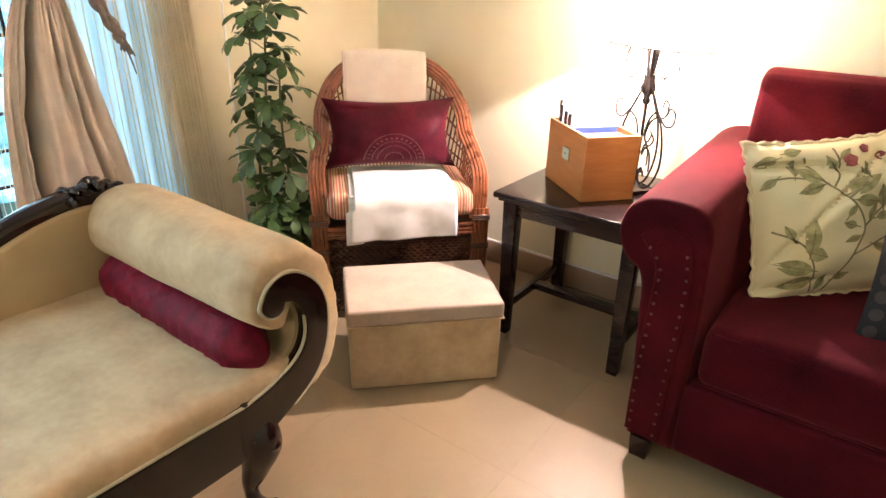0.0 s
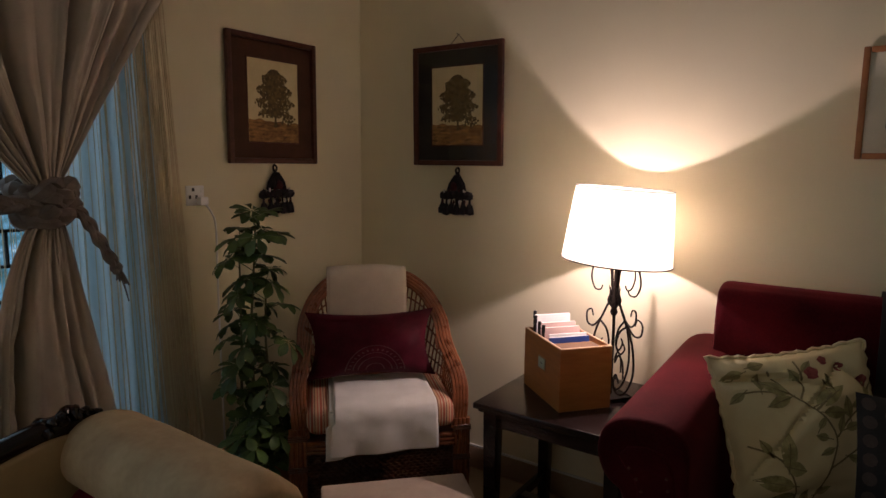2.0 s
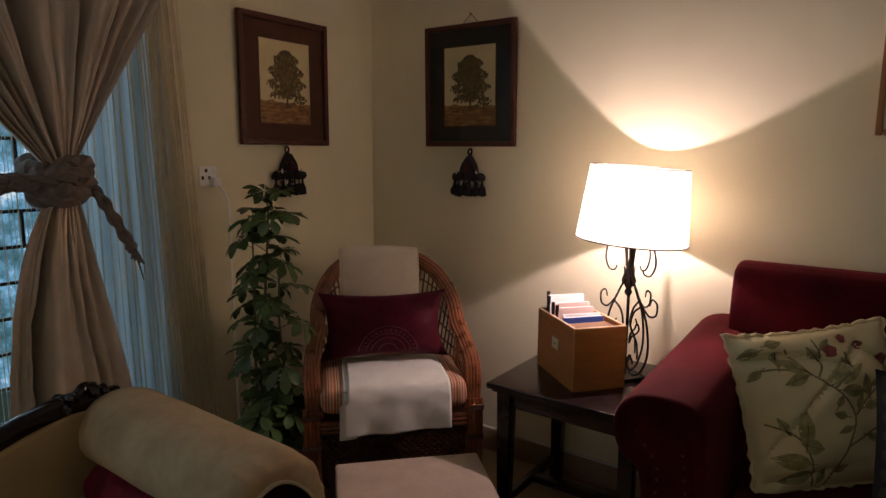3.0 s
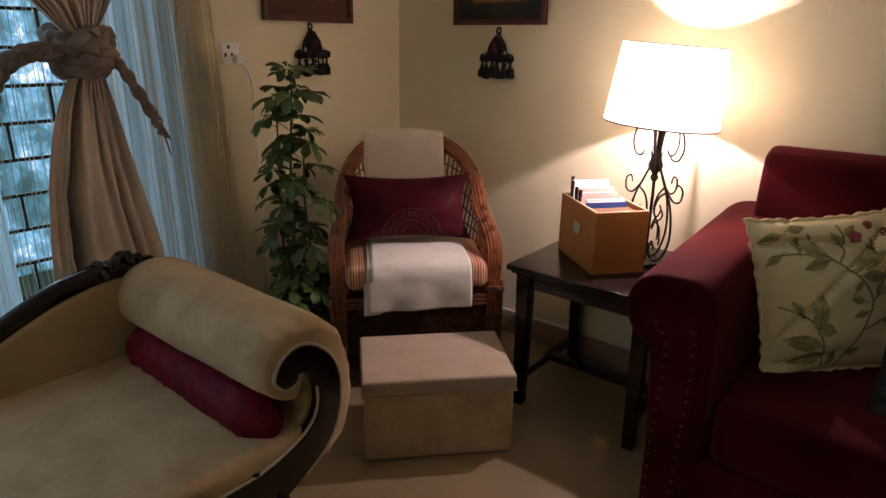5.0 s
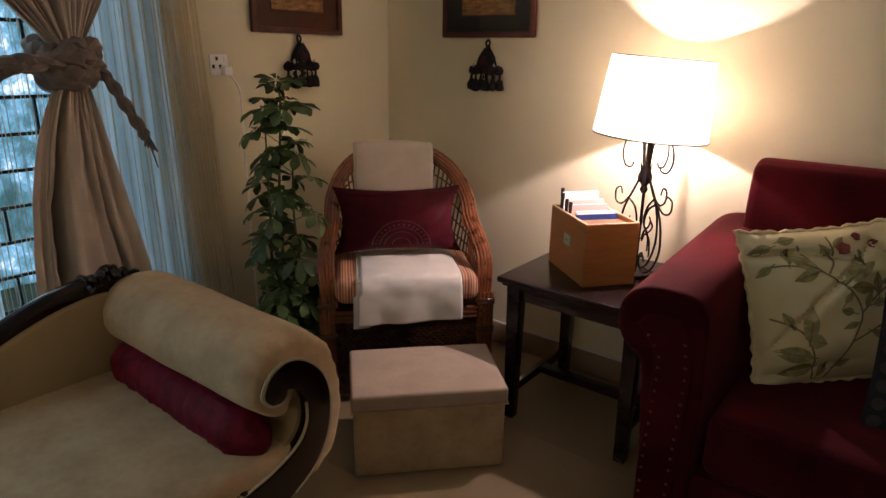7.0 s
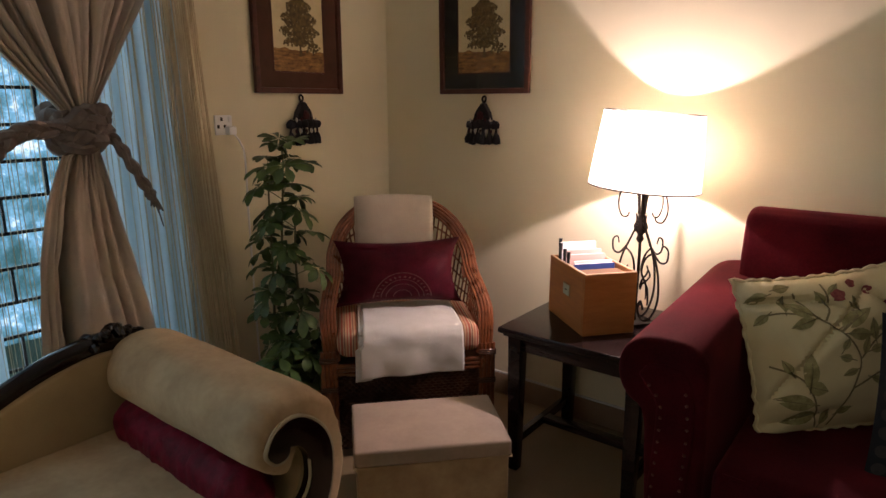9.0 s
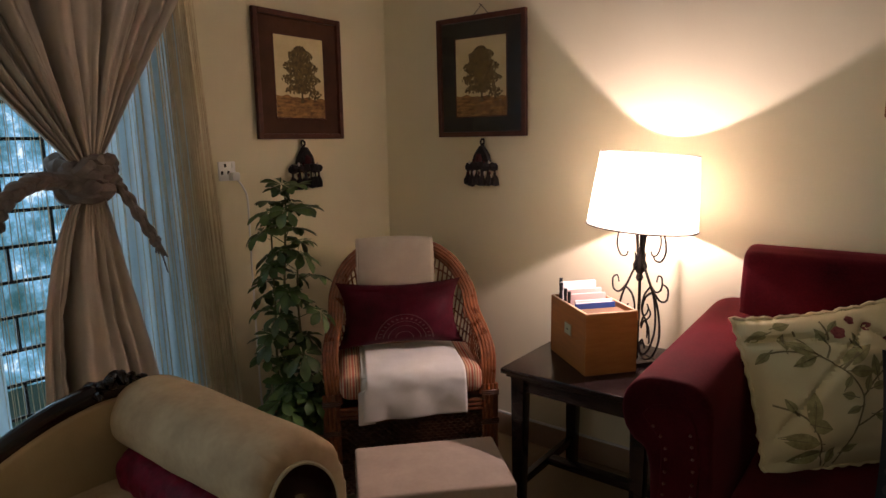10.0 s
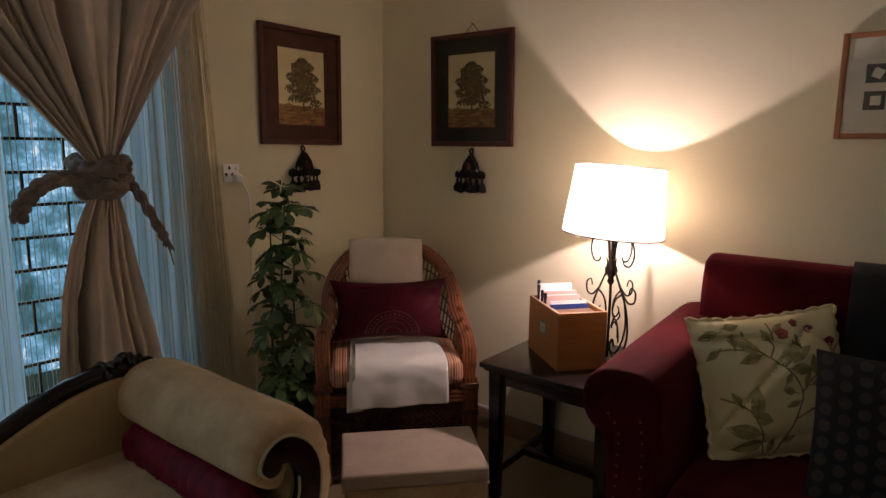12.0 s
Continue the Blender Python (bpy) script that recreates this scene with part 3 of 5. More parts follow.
def build_sheer(y0, y1, name, label):
    ob = thing(name, label, "sheer curtain")
    bm = bmesh.new()
    add_grid(bm, 60, 12, lambda u, v: Vector((0.014 + 0.010 * math.sin(u * 26 * abs(y1 - y0) / 0.3 + 0.5 * math.sin(v * 3)), y0 + (y1 - y0) * u, 0.02 + 2.2 * v)))
    thicken(part("voile", bm, SHEER, ob), 0.001)
    part("sheer_rod", tube([(0.014, y0, 2.22), (0.014, y1, 2.22)], 0.006, 8), WHITE_TRIM, ob)
    return ob


build_drape()
build_tie()
build_strings()
# Added voile panel: supplies the even teal of threads backlit by daylight.
build_sheer(-1.165, -1.56, "sheer_curtain", "assumed white voile panel backing the strings at the window's side")
build_sheer(-1.87, -2.45, "sheer_curtain", "white voile sheer over part of the window")


# ---- rattan chair ----
def build_chair(m):
    ob = thing("rattan_armchair", "high-backed varnished rattan armchair with curved arms", "armchair", m)
    half = [(x * 0.955, y, z) for x, y, z in ((0.0, 0.435, 1.018), (0.10, 0.432, 1.010), (0.195, 0.412, 0.980), (0.275, 0.365, 0.915), (0.325, 0.285, 0.820),
            (0.335, 0.20, 0.730), (0.352, 0.10, 0.665), (0.362, 0.03, 0.605), (0.358, -0.005, 0.53), (0.350, -0.01, 0.43))]
    rim = smooth_path([(-x, y, z) for x, y, z in half[:0:-1]] + half, 6)
    n = len(rim)

    def at(t):
        k = max(0.0, min(n - 1.001, t * (n - 1)))
        i = int(k)
        return rim[i].lerp(rim[i + 1], k - i)

    def foot(t):
        """The seat frame under the rim."""
        a = math.pi * (t - 0.5)
        x = 0.32 * math.sin(a) / max(abs(math.sin(a)), abs(math.cos(a)), 0.001) if abs(t - 0.5) > 0.25 else 0.32 * math.tan(a)
        x = max(-0.32, min(0.32, x))
        s = abs(t - 0.5) * 2
        y = 0.36 if s < 0.5 else 0.36 * (1 - (s - 0.5) / 0.5) + 0.0
        k = max(0, 1 - abs(s - 0.5) / 0.18) * 0.05
        return Vector((x * (1 - k), y * (1 - k), 0.40))
    for k in range(5):
        line = []
        for p in rim:
            h = max(0.0, min(1.0, (p.z - 0.62) / 0.22))
            flat = Vector((-p.x, 0, 0.66 - p.z)).normalized() * h + Vector((-1 if p.x > 0 else 1, 0, 0)) * (1 - h)
            line.append(p + flat * (0.0125 * k) + Vector((0, -0.012 * math.sin(math.pi * k / 4) * h, 0.008 * math.sin(math.pi * k / 4) * (1 - h))))
        part("rim_cane", tube(line, 0.0078, 7), CANE, ob)
    for s in (-1, 1):
        for k in range(4):
            x = s * (0.298 + 0.0165 * k)
            part("front_post_cane", tube([(x, -0.012 - 0.004 * (k % 2), 0.0), (x, -0.014, 0.25), (x, -0.012, 0.47)], 0.0098, 7), CANE, ob)
        for z in (0.425, 0.30):
            bm = bmesh.new()
            for j in range(3):
                add_box(bm, (0.074, 0.027, 0.0075), (s * 0.323, -0.012, z + 0.008 * j), bevel=0.003, seg=1)
            part("binding", bm, CANEDARK, ob, "dark rattan wrapping")
        bm = bmesh.new()
        p = at(0.5 + s * 0.285)
        for j in range(5):
            add_box(bm, (0.076, 0.020, 0.006), (p.x - s * 0.030, p.y + 0.006 * j, p.z - 0.016 + 0.007 * j), (48, 0, 0), bevel=0.0025, seg=1)
        part("arm_binding", bm, CANE, ob)
        part("back_post", tube([(s * 0.29, 0.37, 0.0), (s * 0.29, 0.365, 0.42)], 0.016, 8), CANE, ob)
    for i in range(69):
        t = 0.06 + 0.88 * i / 68
        a, b = foot(t), at(t)
        part("upright_cane", tube([a.lerp(b, h) + Vector((0, 0.02 * math.sin(math.pi * h), 0)) for h in (0, 0.33, 0.66, 1)], 0.0040, 5), CANE, ob)
    for h in (0.10, 0.22, 0.34, 0.46, 0.58, 0.70, 0.82, 0.90):
        part("cross_cane", tube([foot(t).lerp(at(t), h) + Vector((0, 0.02 * math.sin(math.pi * h), 0)) for t in (0.03 + 0.94 * i / 60 for i in range(61))], 0.0042, 5), CANE, ob)
    bm = bmesh.new()
    for i in range(3):
        add_tube(bm, [foot(t) + Vector((0, 0, -0.02 * i)) for t in (i / 60 for i in range(61))], 0.010, 6)
    part("seat_rail", bm, CANE, ob)
    bm = bmesh.new()
    for i in range(3):
        add_tube(bm, [(-0.29, -0.012, 0.405 - 0.018 * i), (0.29, -0.012, 0.405 - 0.018 * i)], 0.0095, 7)
    part("front_rail", bm, CANE, ob)
    bm = bmesh.new()
    for r in range(26):
        z = 0.04 + 0.0122 * r
        add_tube(bm, [(-0.29 + 0.58 * i / 44, -0.006 + 0.0045 * (1 if (i + r) % 2 else -1), z) for i in range(45)], 0.0052, 4)
    part("front_weave", bm, CANEDARK, ob, "dark woven rattan skirt")
    part("skirt_lining", box((0.57, 0.004, 0.32), (0, 0.004, 0.195), bevel=0), CANEDARK, ob)
    for s in (-1, 1):
        bm = bmesh.new()
        for r in range(26):
            z = 0.04 + 0.0122 * r
            add_tube(bm, [(s * (0.318 + 0.0045 * (1 if (i + r) % 2 else -1)), 0.0 + 0.36 * i / 22, z) for i in range(23)], 0.0052, 4)
        part("side_weave", bm, CANEDARK, ob, "dark woven rattan skirt")
    bm = bmesh.new()
    add_box(bm, (0.62, 0.36, 0.02), (0, 0.18, 0.395), bevel=0.004)
    part("seat_board", bm, CANEDARK, ob)
    return ob


CHAIR = pose(0.742, -0.700, 0, 0, 0, 47)
build_chair(CHAIR)

seat_cushion = thing("seat_cushion", "rust and tan striped cotton cushion on the rattan chair", "cushion", CHAIR @ pose(0, 0.150, 0.502))
bm = bmesh.new()
add_box(bm, (0.58, 0.40, 0.115), (0, 0, 0), bevel=0.048, seg=5)
for v in bm.verts:
    v.co = wobble(v.co, 6, 0.006)
part("cover", bm, SEATSTRIPE, seat_cushion)

towel = thing("folded_towel", "white cotton towel draped over the chair's seat cushion", "towel", CHAIR)
bm = bmesh.new()
drop = smooth_path([(0, 0.27, 0.569), (0, 0.10, 0.570), (0, -0.025, 0.566), (0, -0.064, 0.535), (0, -0.072, 0.47), (0, -0.069, 0.383)], 8)


def towel_at(u, v):
    p = drop[min(len(drop) - 1, int(round(v * (len(drop) - 1))))]
    x = -0.190 + 0.405 * u + 0.018 * (1 - v) * (0.5 - u)
    rip = 0.005 * math.sin(14 * u + 1.0) * max(0, v - 0.4) + 0.0035 * noise.noise(Vector((u * 6, v * 6, 2)))
    return Vector((x - 0.012 * (1 - u) * (v > 0.7), p.y - rip * 1.6, p.z + (rip if v < 0.55 else -0.012 * (1 - u) * (v > 0.9))))


add_grid(bm, 40, len(drop) - 1, towel_at)
thicken(part("cloth", bm, TOWEL, towel), 0.012)
bm = bmesh.new()
add_grid(bm, 12, len(drop) - 1, lambda u, v: towel_at(0.02 + 0.16 * u, v) + Vector((-0.026, 0.009 if v > 0.5 else 0.0, -0.006 if v < 0.5 else -0.014 * v)))
thicken(part("folded_edge", bm, TOWEL, towel), 0.008)

back_throw = thing("chair_throw", "oatmeal woven throw hung over the chair's back", "throw", CHAIR)
bm = bmesh.new()
drop2 = smooth_path([(0, 0.472, 0.80), (0, 0.468, 0.95), (0, 0.460, 1.005), (0, 0.428, 1.030), (0, 0.398, 1.010), (0, 0.378, 0.95), (0, 0.362, 0.80), (0, 0.345, 0.70)], 6)
add_grid(bm, 24, len(drop2) - 1, lambda u, v: drop2[int(round(v * (len(drop2) - 1)))] + Vector((-0.190 + 0.345 * u - 0.008 * v, 0.003 * math.sin(9 * u + 4 * v), -0.010 * (abs(u - 0.45) * 2) ** 2 * math.sin(math.pi * v))))
thicken(part("cloth", bm, THROW, back_throw), 0.006)
for x in (-0.190, 0.153):
    part("hem", tube([Vector((x - 0.004 * i / len(drop2), p.y, p.z - 0.010 * math.sin(math.pi * i / (len(drop2) - 1)))) for i, p in enumerate(drop2)], 0.0045, 6), THROW, back_throw)

f = pillow_surface(0.545, 0.285, 0.15, 0.15, 0.020, 0.008)
chair_pillow = thing("velvet_pillow", "burgundy velvet pillow with an embroidered arch, leaning on the chair's back", "pillow", CHAIR @ pose(-0.020, 0.215, 0.728, -14, 0, 0))
part("cover", add_pillow(bmesh.new(), f), BURGUNDY, chair_pillow)
bm = bmesh.new()
for rad, wd in ((0.46, 0.012), (0.34, 0.008), (0.26, 0.008), (0.14, 0.008)):
    arc = [(0.04 + rad * math.cos(a), -0.84 + rad * 1.75 * math.sin(a)) for a in (math.pi * k / 20 for k in range(21))]
    for q in ribbon_outline(arc, wd):
        add_motif(bm, f, q, 0.002)
for k in range(16):
    a = math.pi * (k + 0.5) / 16
    add_motif(bm, f, leaf_outline(0.04 + 0.37 * math.cos(a), -0.84 + 0.65 * math.sin(a), 0.07, 0.02, math.degrees(a)), 0.002)
part("embroidery", bm, STITCH, chair_pillow, "red and gold embroidered arch")


# ---- ottoman ----
ottoman = thing("storage_ottoman", "beige suede storage ottoman with a fitted lid", "ottoman", pose(1.010, -0.912, 0, 0, 0, 47))
bm = box((0.520, 0.345, 0.250), (0, 0, 0.129), bevel=0.010, seg=3)
for v in bm.verts:
    v.co = wobble(v.co, 4, 0.003)
part("body", bm, SUEDE, ottoman)
bm = box((0.535, 0.358, 0.058), (0, 0, 0.286), bevel=0.012, seg=4)
bmesh.ops.subdivide_edges(bm, edges=[e for e in bm.edges if e.calc_length() > 0.3], cuts=6, use_grid_fill=True)
for v in bm.verts:
    k = max(0, 1 - (v.co.x / 0.27) ** 2) * max(0, 1 - (v.co.y / 0.18) ** 2)
    if v.co.z > 0.30:
        v.co.z += 0.012 * k
part("lid", bm, SUEDELIGHT, ottoman, "pale suede lid")
bm = bmesh.new()
loop = [(-0.268, -0.180, 0.257), (0.268, -0.180, 0.257), (0.268, 0.180, 0.257), (-0.268, 0.180, 0.257)]
add_tube(bm, [p for p in loop], 0.003, 6, closed=True)
part("piping", bm, SUEDE, ottoman)
for x in (-0.22, 0.22):
    for y in (-0.13, 0.13):
        part("foot", box((0.04, 0.04, 0.006), (x, y, 0.003), bevel=0.001, seg=1), BLACKPLASTIC, ottoman)


# ---- plant ----
def palmate_leaf(seed):
    """A leaf of eight drooping leaflets round the tip of its stalk, the stalk starting at the origin along x."""
    rng = random.Random(seed)
    bm = bmesh.new()
    reach = rng.uniform(0.060, 0.082)
    add_tube(bm, smooth_path([(0, 0, 0), (reach * 0.6, 0, 0.012), (reach, 0, 0.010)], 3), 0.0016, 4)
    c = Vector((reach, 0, 0.010))
    face = Matrix.Rotation(radians(rng.uniform(28, 48)), 3, "Y")
    for k in range(8):
        a = 2 * math.pi * k / 8 + rng.uniform(-0.16, 0.16)
        ln, wd, droop = rng.uniform(0.066, 0.092) * (0.8 + 0.2 * math.cos(a)), rng.uniform(0.0145, 0.0185), rng.uniform(0.10, 0.55)
        d, s = Vector((math.cos(a), math.sin(a), 0)), Vector((-math.sin(a), math.cos(a), 0))
        rows = []
        for j in range(6):
            t = j / 5
            mid = d * (0.008 + ln * t) * math.cos(droop * t) - Vector((0, 0, 1)) * ln * math.sin(droop) * t * t
            w = wd * (0.10, 0.36, 0.70, 0.98, 1.0, 0.30)[j]
            rows.append([bm.verts.new(c + face @ (mid + s * w + Vector((0, 0, 0.005 * (w / wd))))), bm.verts.new(c + face @ mid), bm.verts.new(c + face @ (mid - s * w + Vector((0, 0, 0.005 * (w / wd)))))])
        for p, q in zip(rows, rows[1:]):
            bm.faces.new((p[0], p[1], q[1], q[0]))
            bm.faces.new((p[1], p[2], q[2], q[1]))
    return bm


def build_plant(x, y):
    ob = thing("potted_plant", "tall green umbrella plant in a terracotta pot", "plant", pose(x, y, 0))
    prof = [(0.10, 0.0), (0.115, 0.01), (0.15, 0.26), (0.168, 0.265), (0.172, 0.31), (0.160, 0.315), (0.150, 0.285), (0.02, 0.28)]
    part("pot", add_lathe(bmesh.new(), prof), TERRACOTTA, ob, "terracotta pot")
    bm = add_lathe(bmesh.new(), [(0.149, 0.282), (0.10, 0.295), (0.03, 0.298)], sides=24)
    for v in bm.verts:
        v.co = wobble(v.co, 30, 0.008)
    part("soil", bm, SOIL, ob, "dark soil")
    rng = random.Random(5)
    # each stem: its path, how many leaves, where along it they begin
    stems = (([(0.01, -0.01, 0.28), (0.0, -0.030, 0.5), (-0.005, -0.028, 0.85), (0.0, -0.012, 1.10), (0.005, -0.006, 1.235)], 31, 0.16),
             ([(0.04, 0.03, 0.28), (0.045, 0.020, 0.5), (0.035, 0.005, 0.78), (0.02, 0.028, 1.02)], 15, 0.15),
             ([(-0.03, -0.04, 0.28), (-0.045, -0.055, 0.5), (-0.03, -0.060, 0.80), (-0.02, -0.065, 1.16)], 15, 0.32),
             ([(0.05, -0.06, 0.28), (0.09, -0.08, 0.36), (0.11, -0.09, 0.44)], 11, 0.2),
             ([(0.06, 0.05, 0.28), (0.09, 0.08, 0.36), (0.11, 0.10, 0.46)], 11, 0.2))
    leaves = []
    for k in range(6):
        me = bpy.data.meshes.new("leaf")
        b = palmate_leaf(k)
        b.to_mesh(me)
        b.free()
        me.materials.append(LEAF)
        me.shade_smooth()
        leaves.append(me)
    for s, count, first in stems:
        path = smooth_path(s, 10)
        part("stem", tube(path, 0.0075, 7, r_end=0.003), STEM, ob, "green-brown stem")
        n = len(path)
        for k in range(count):
            t = first + (1 - first) * k / (count - 1)
            p = path[min(n - 1, int(t * (n - 1)))]
            a = k * 137.5 + rng.uniform(-25, 25)
            tilt = -rng.uniform(0, 32) if t < 0.94 else -rng.uniform(40, 75)
            leaf = new("leaf", leaves[rng.randrange(6)])
            leaf.parent = ob
            sc = rng.uniform(0.80, 1.25) * (0.85 if t > 0.9 else 1)
            leaf.matrix_basis = pose(*p, 0, 0, a) @ pose(0, 0, 0, rng.uniform(-15, 15), tilt, 0) @ Matrix.Scale(sc, 4)
    return ob


build_plant(0.300, -0.930)


# ---- side table and what stands on it ----
TX0, TX1, TY0, TY1 = 1.095, 1.690, -0.590, -0.008
table = thing("side_table", "dark espresso-stained wooden side table with stretchers", "side table")
bm = box((TX1 - TX0, TY1 - TY0, 0.022), ((TX0 + TX1) / 2, (TY0 + TY1) / 2, 0.589), bevel=0.006, seg=3)
part("tabletop", bm, TABLEWOOD, table)
part("moulding", box((TX1 - TX0 - 0.03, TY1 - TY0 - 0.03, 0.014), ((TX0 + TX1) / 2, (TY0 + TY1) / 2, 0.571), bevel=0.005, seg=3), TABLEWOOD, table)
LX = (TX0 + 0.062, TX1 - 0.062)
LY = (TY0 + 0.050, TY1 - 0.072)
for x in LX:
    for y in LY:
        part("leg", box((0.056, 0.056, 0.563), (x, y, 0.2825), bevel=0.004, taper=0.74), TABLEWOOD, table)
for y in LY:
    part("apron", box((LX[1] - LX[0] - 0.05, 0.022, 0.055), ((LX[0] + LX[1]) / 2, y, 0.536), bevel=0.003), TABLEWOOD, table)
for x in LX:
    part("apron", box((0.022, LY[1] - LY[0] - 0.05, 0.055), (x, (LY[0] + LY[1]) / 2, 0.536), bevel=0.003), TABLEWOOD, table)
    part("side_stretcher", box((0.026, LY[1] - LY[0] - 0.03, 0.036), (x, (LY[0] + LY[1]) / 2, 0.125), bevel=0.003), TABLEWOOD, table)
part("long_stretcher", box((LX[1] - LX[0] - 0.02, 0.045, 0.030), ((LX[0] + LX[1]) / 2, (LY[0] + LY[1]) / 2, 0.126), bevel=0.003), TABLEWOOD, table)

BOX = pose(1.3385, -0.308, 0.600, 0, 0, 50.7)
card_box = thing("card_box", "honey oak card file box, open at the top", "file box", BOX)
W, L, HB = 0.207, 0.322, 0.232
part("front_panel", box((W, 0.010, HB), (0, -L / 2 + 0.005, HB / 2), bevel=0.0015, seg=1), BOXWOOD, card_box)
part("back_panel", box((W, 0.010, HB), (0, L / 2 - 0.005, HB / 2), bevel=0.0015, seg=1), BOXWOOD, card_box)
for s in (-1, 1):
    part("side_panel", box((0.010, L - 0.021, HB), (s * (W / 2 - 0.005), 0, HB / 2), bevel=0.0015, seg=1), BOXWOOD, card_box)
    part("edge_band", box((0.0085, L - 0.003, 0.003), (s * (W / 2 - 0.005), 0, HB + 0.0012), bevel=0.0008, seg=1), BOXEDGE, card_box, "pale bare wood edge")
    part("edge_band", box((W - 0.020, 0.0085, 0.003), (0, s * (L / 2 - 0.005), HB + 0.0012), bevel=0.0008, seg=1), BOXEDGE, card_box, "pale bare wood edge")
part("bottom", box((W - 0.021, L - 0.021, 0.008), (0, 0, 0.005), bevel=0), BARK, card_box)
part("inner_tray", box((W - 0.022, 0.125, 0.006), (0, -L / 2 + 0.075, HB - 0.020), bevel=0.001, seg=1), BARK, card_box)
holder = part("label_holder", box((0.003, 0.062, 0.050), (-W / 2 - 0.002, -0.012, HB * 0.60), bevel=0.001, seg=1), BRASS, card_box, "small metal label holder")
part("label_card", box((0.002, 0.052, 0.040), (-W / 2 - 0.004, -0.012, HB * 0.60), bevel=0), LABEL, holder, "pale green card")
part("print_mark", box((0.001, 0.014, 0.004), (-W / 2 - 0.0056, -0.012, HB * 0.60), bevel=0), BLACKPLASTIC, holder)


def filed(name, label, material, y, w, h, t, tilt, category, x=0.0):
    ob = thing(name, label, category, BOX @ pose(x, y, 0.012, tilt, 0, 0))
    bm = box((w, t, h), (0, 0, h / 2), bevel=0.002, seg=2)
    part("cover", bm, material, ob)
    part("pages", box((w - 0.006, t * 0.7, h + 0.0015), (0, 0, h / 2), bevel=0), WHITEPAPER, ob)
    return ob


filed("blue_folder", "dark blue folder filed in the wooden box", BLUEBOOK, -0.024, 0.165, 0.222, 0.012, -4, "folder", 0.006)
filed("notepad", "white-edged notepad filed in the wooden box", WHITEPAPER, -0.004, 0.158, 0.229, 0.008, -4, "notepad", 0.010)
filed("card_file", "pink-grey card file in the wooden box", PINKPAPER, 0.032, 0.160, 0.246, 0.012, -4, "card file", -0.002)
filed("card_file", "pink-grey card file in the wooden box", PINKPAPER, 0.062, 0.160, 0.258, 0.012, -4, "card file", -0.004)
filed("envelope_stack", "white envelopes standing in the wooden box", WHITEPAPER, 0.110, 0.150, 0.278, 0.022, -5, "envelopes", 0.0)


for x, y, h in ((-0.084, 0.030, 0.262), (-0.084, 0.066, 0.266), (-0.086, 0.102, 0.282), (-0.072, 0.140, 0.292)):
    pen = thing("pen", "black pen standing in the wooden box", "pen", BOX @ pose(x, y, 0.011))
    part("barrel", tube([(0, 0, 0), (0.002, 0.004, h - 0.03)], 0.0058, 8), BLACKPLASTIC, pen)
    part("cap", tube([(0.002, 0.004, h - 0.03), (0.003, 0.005, h)], 0.0072, 8), BLACKPLASTIC, pen)


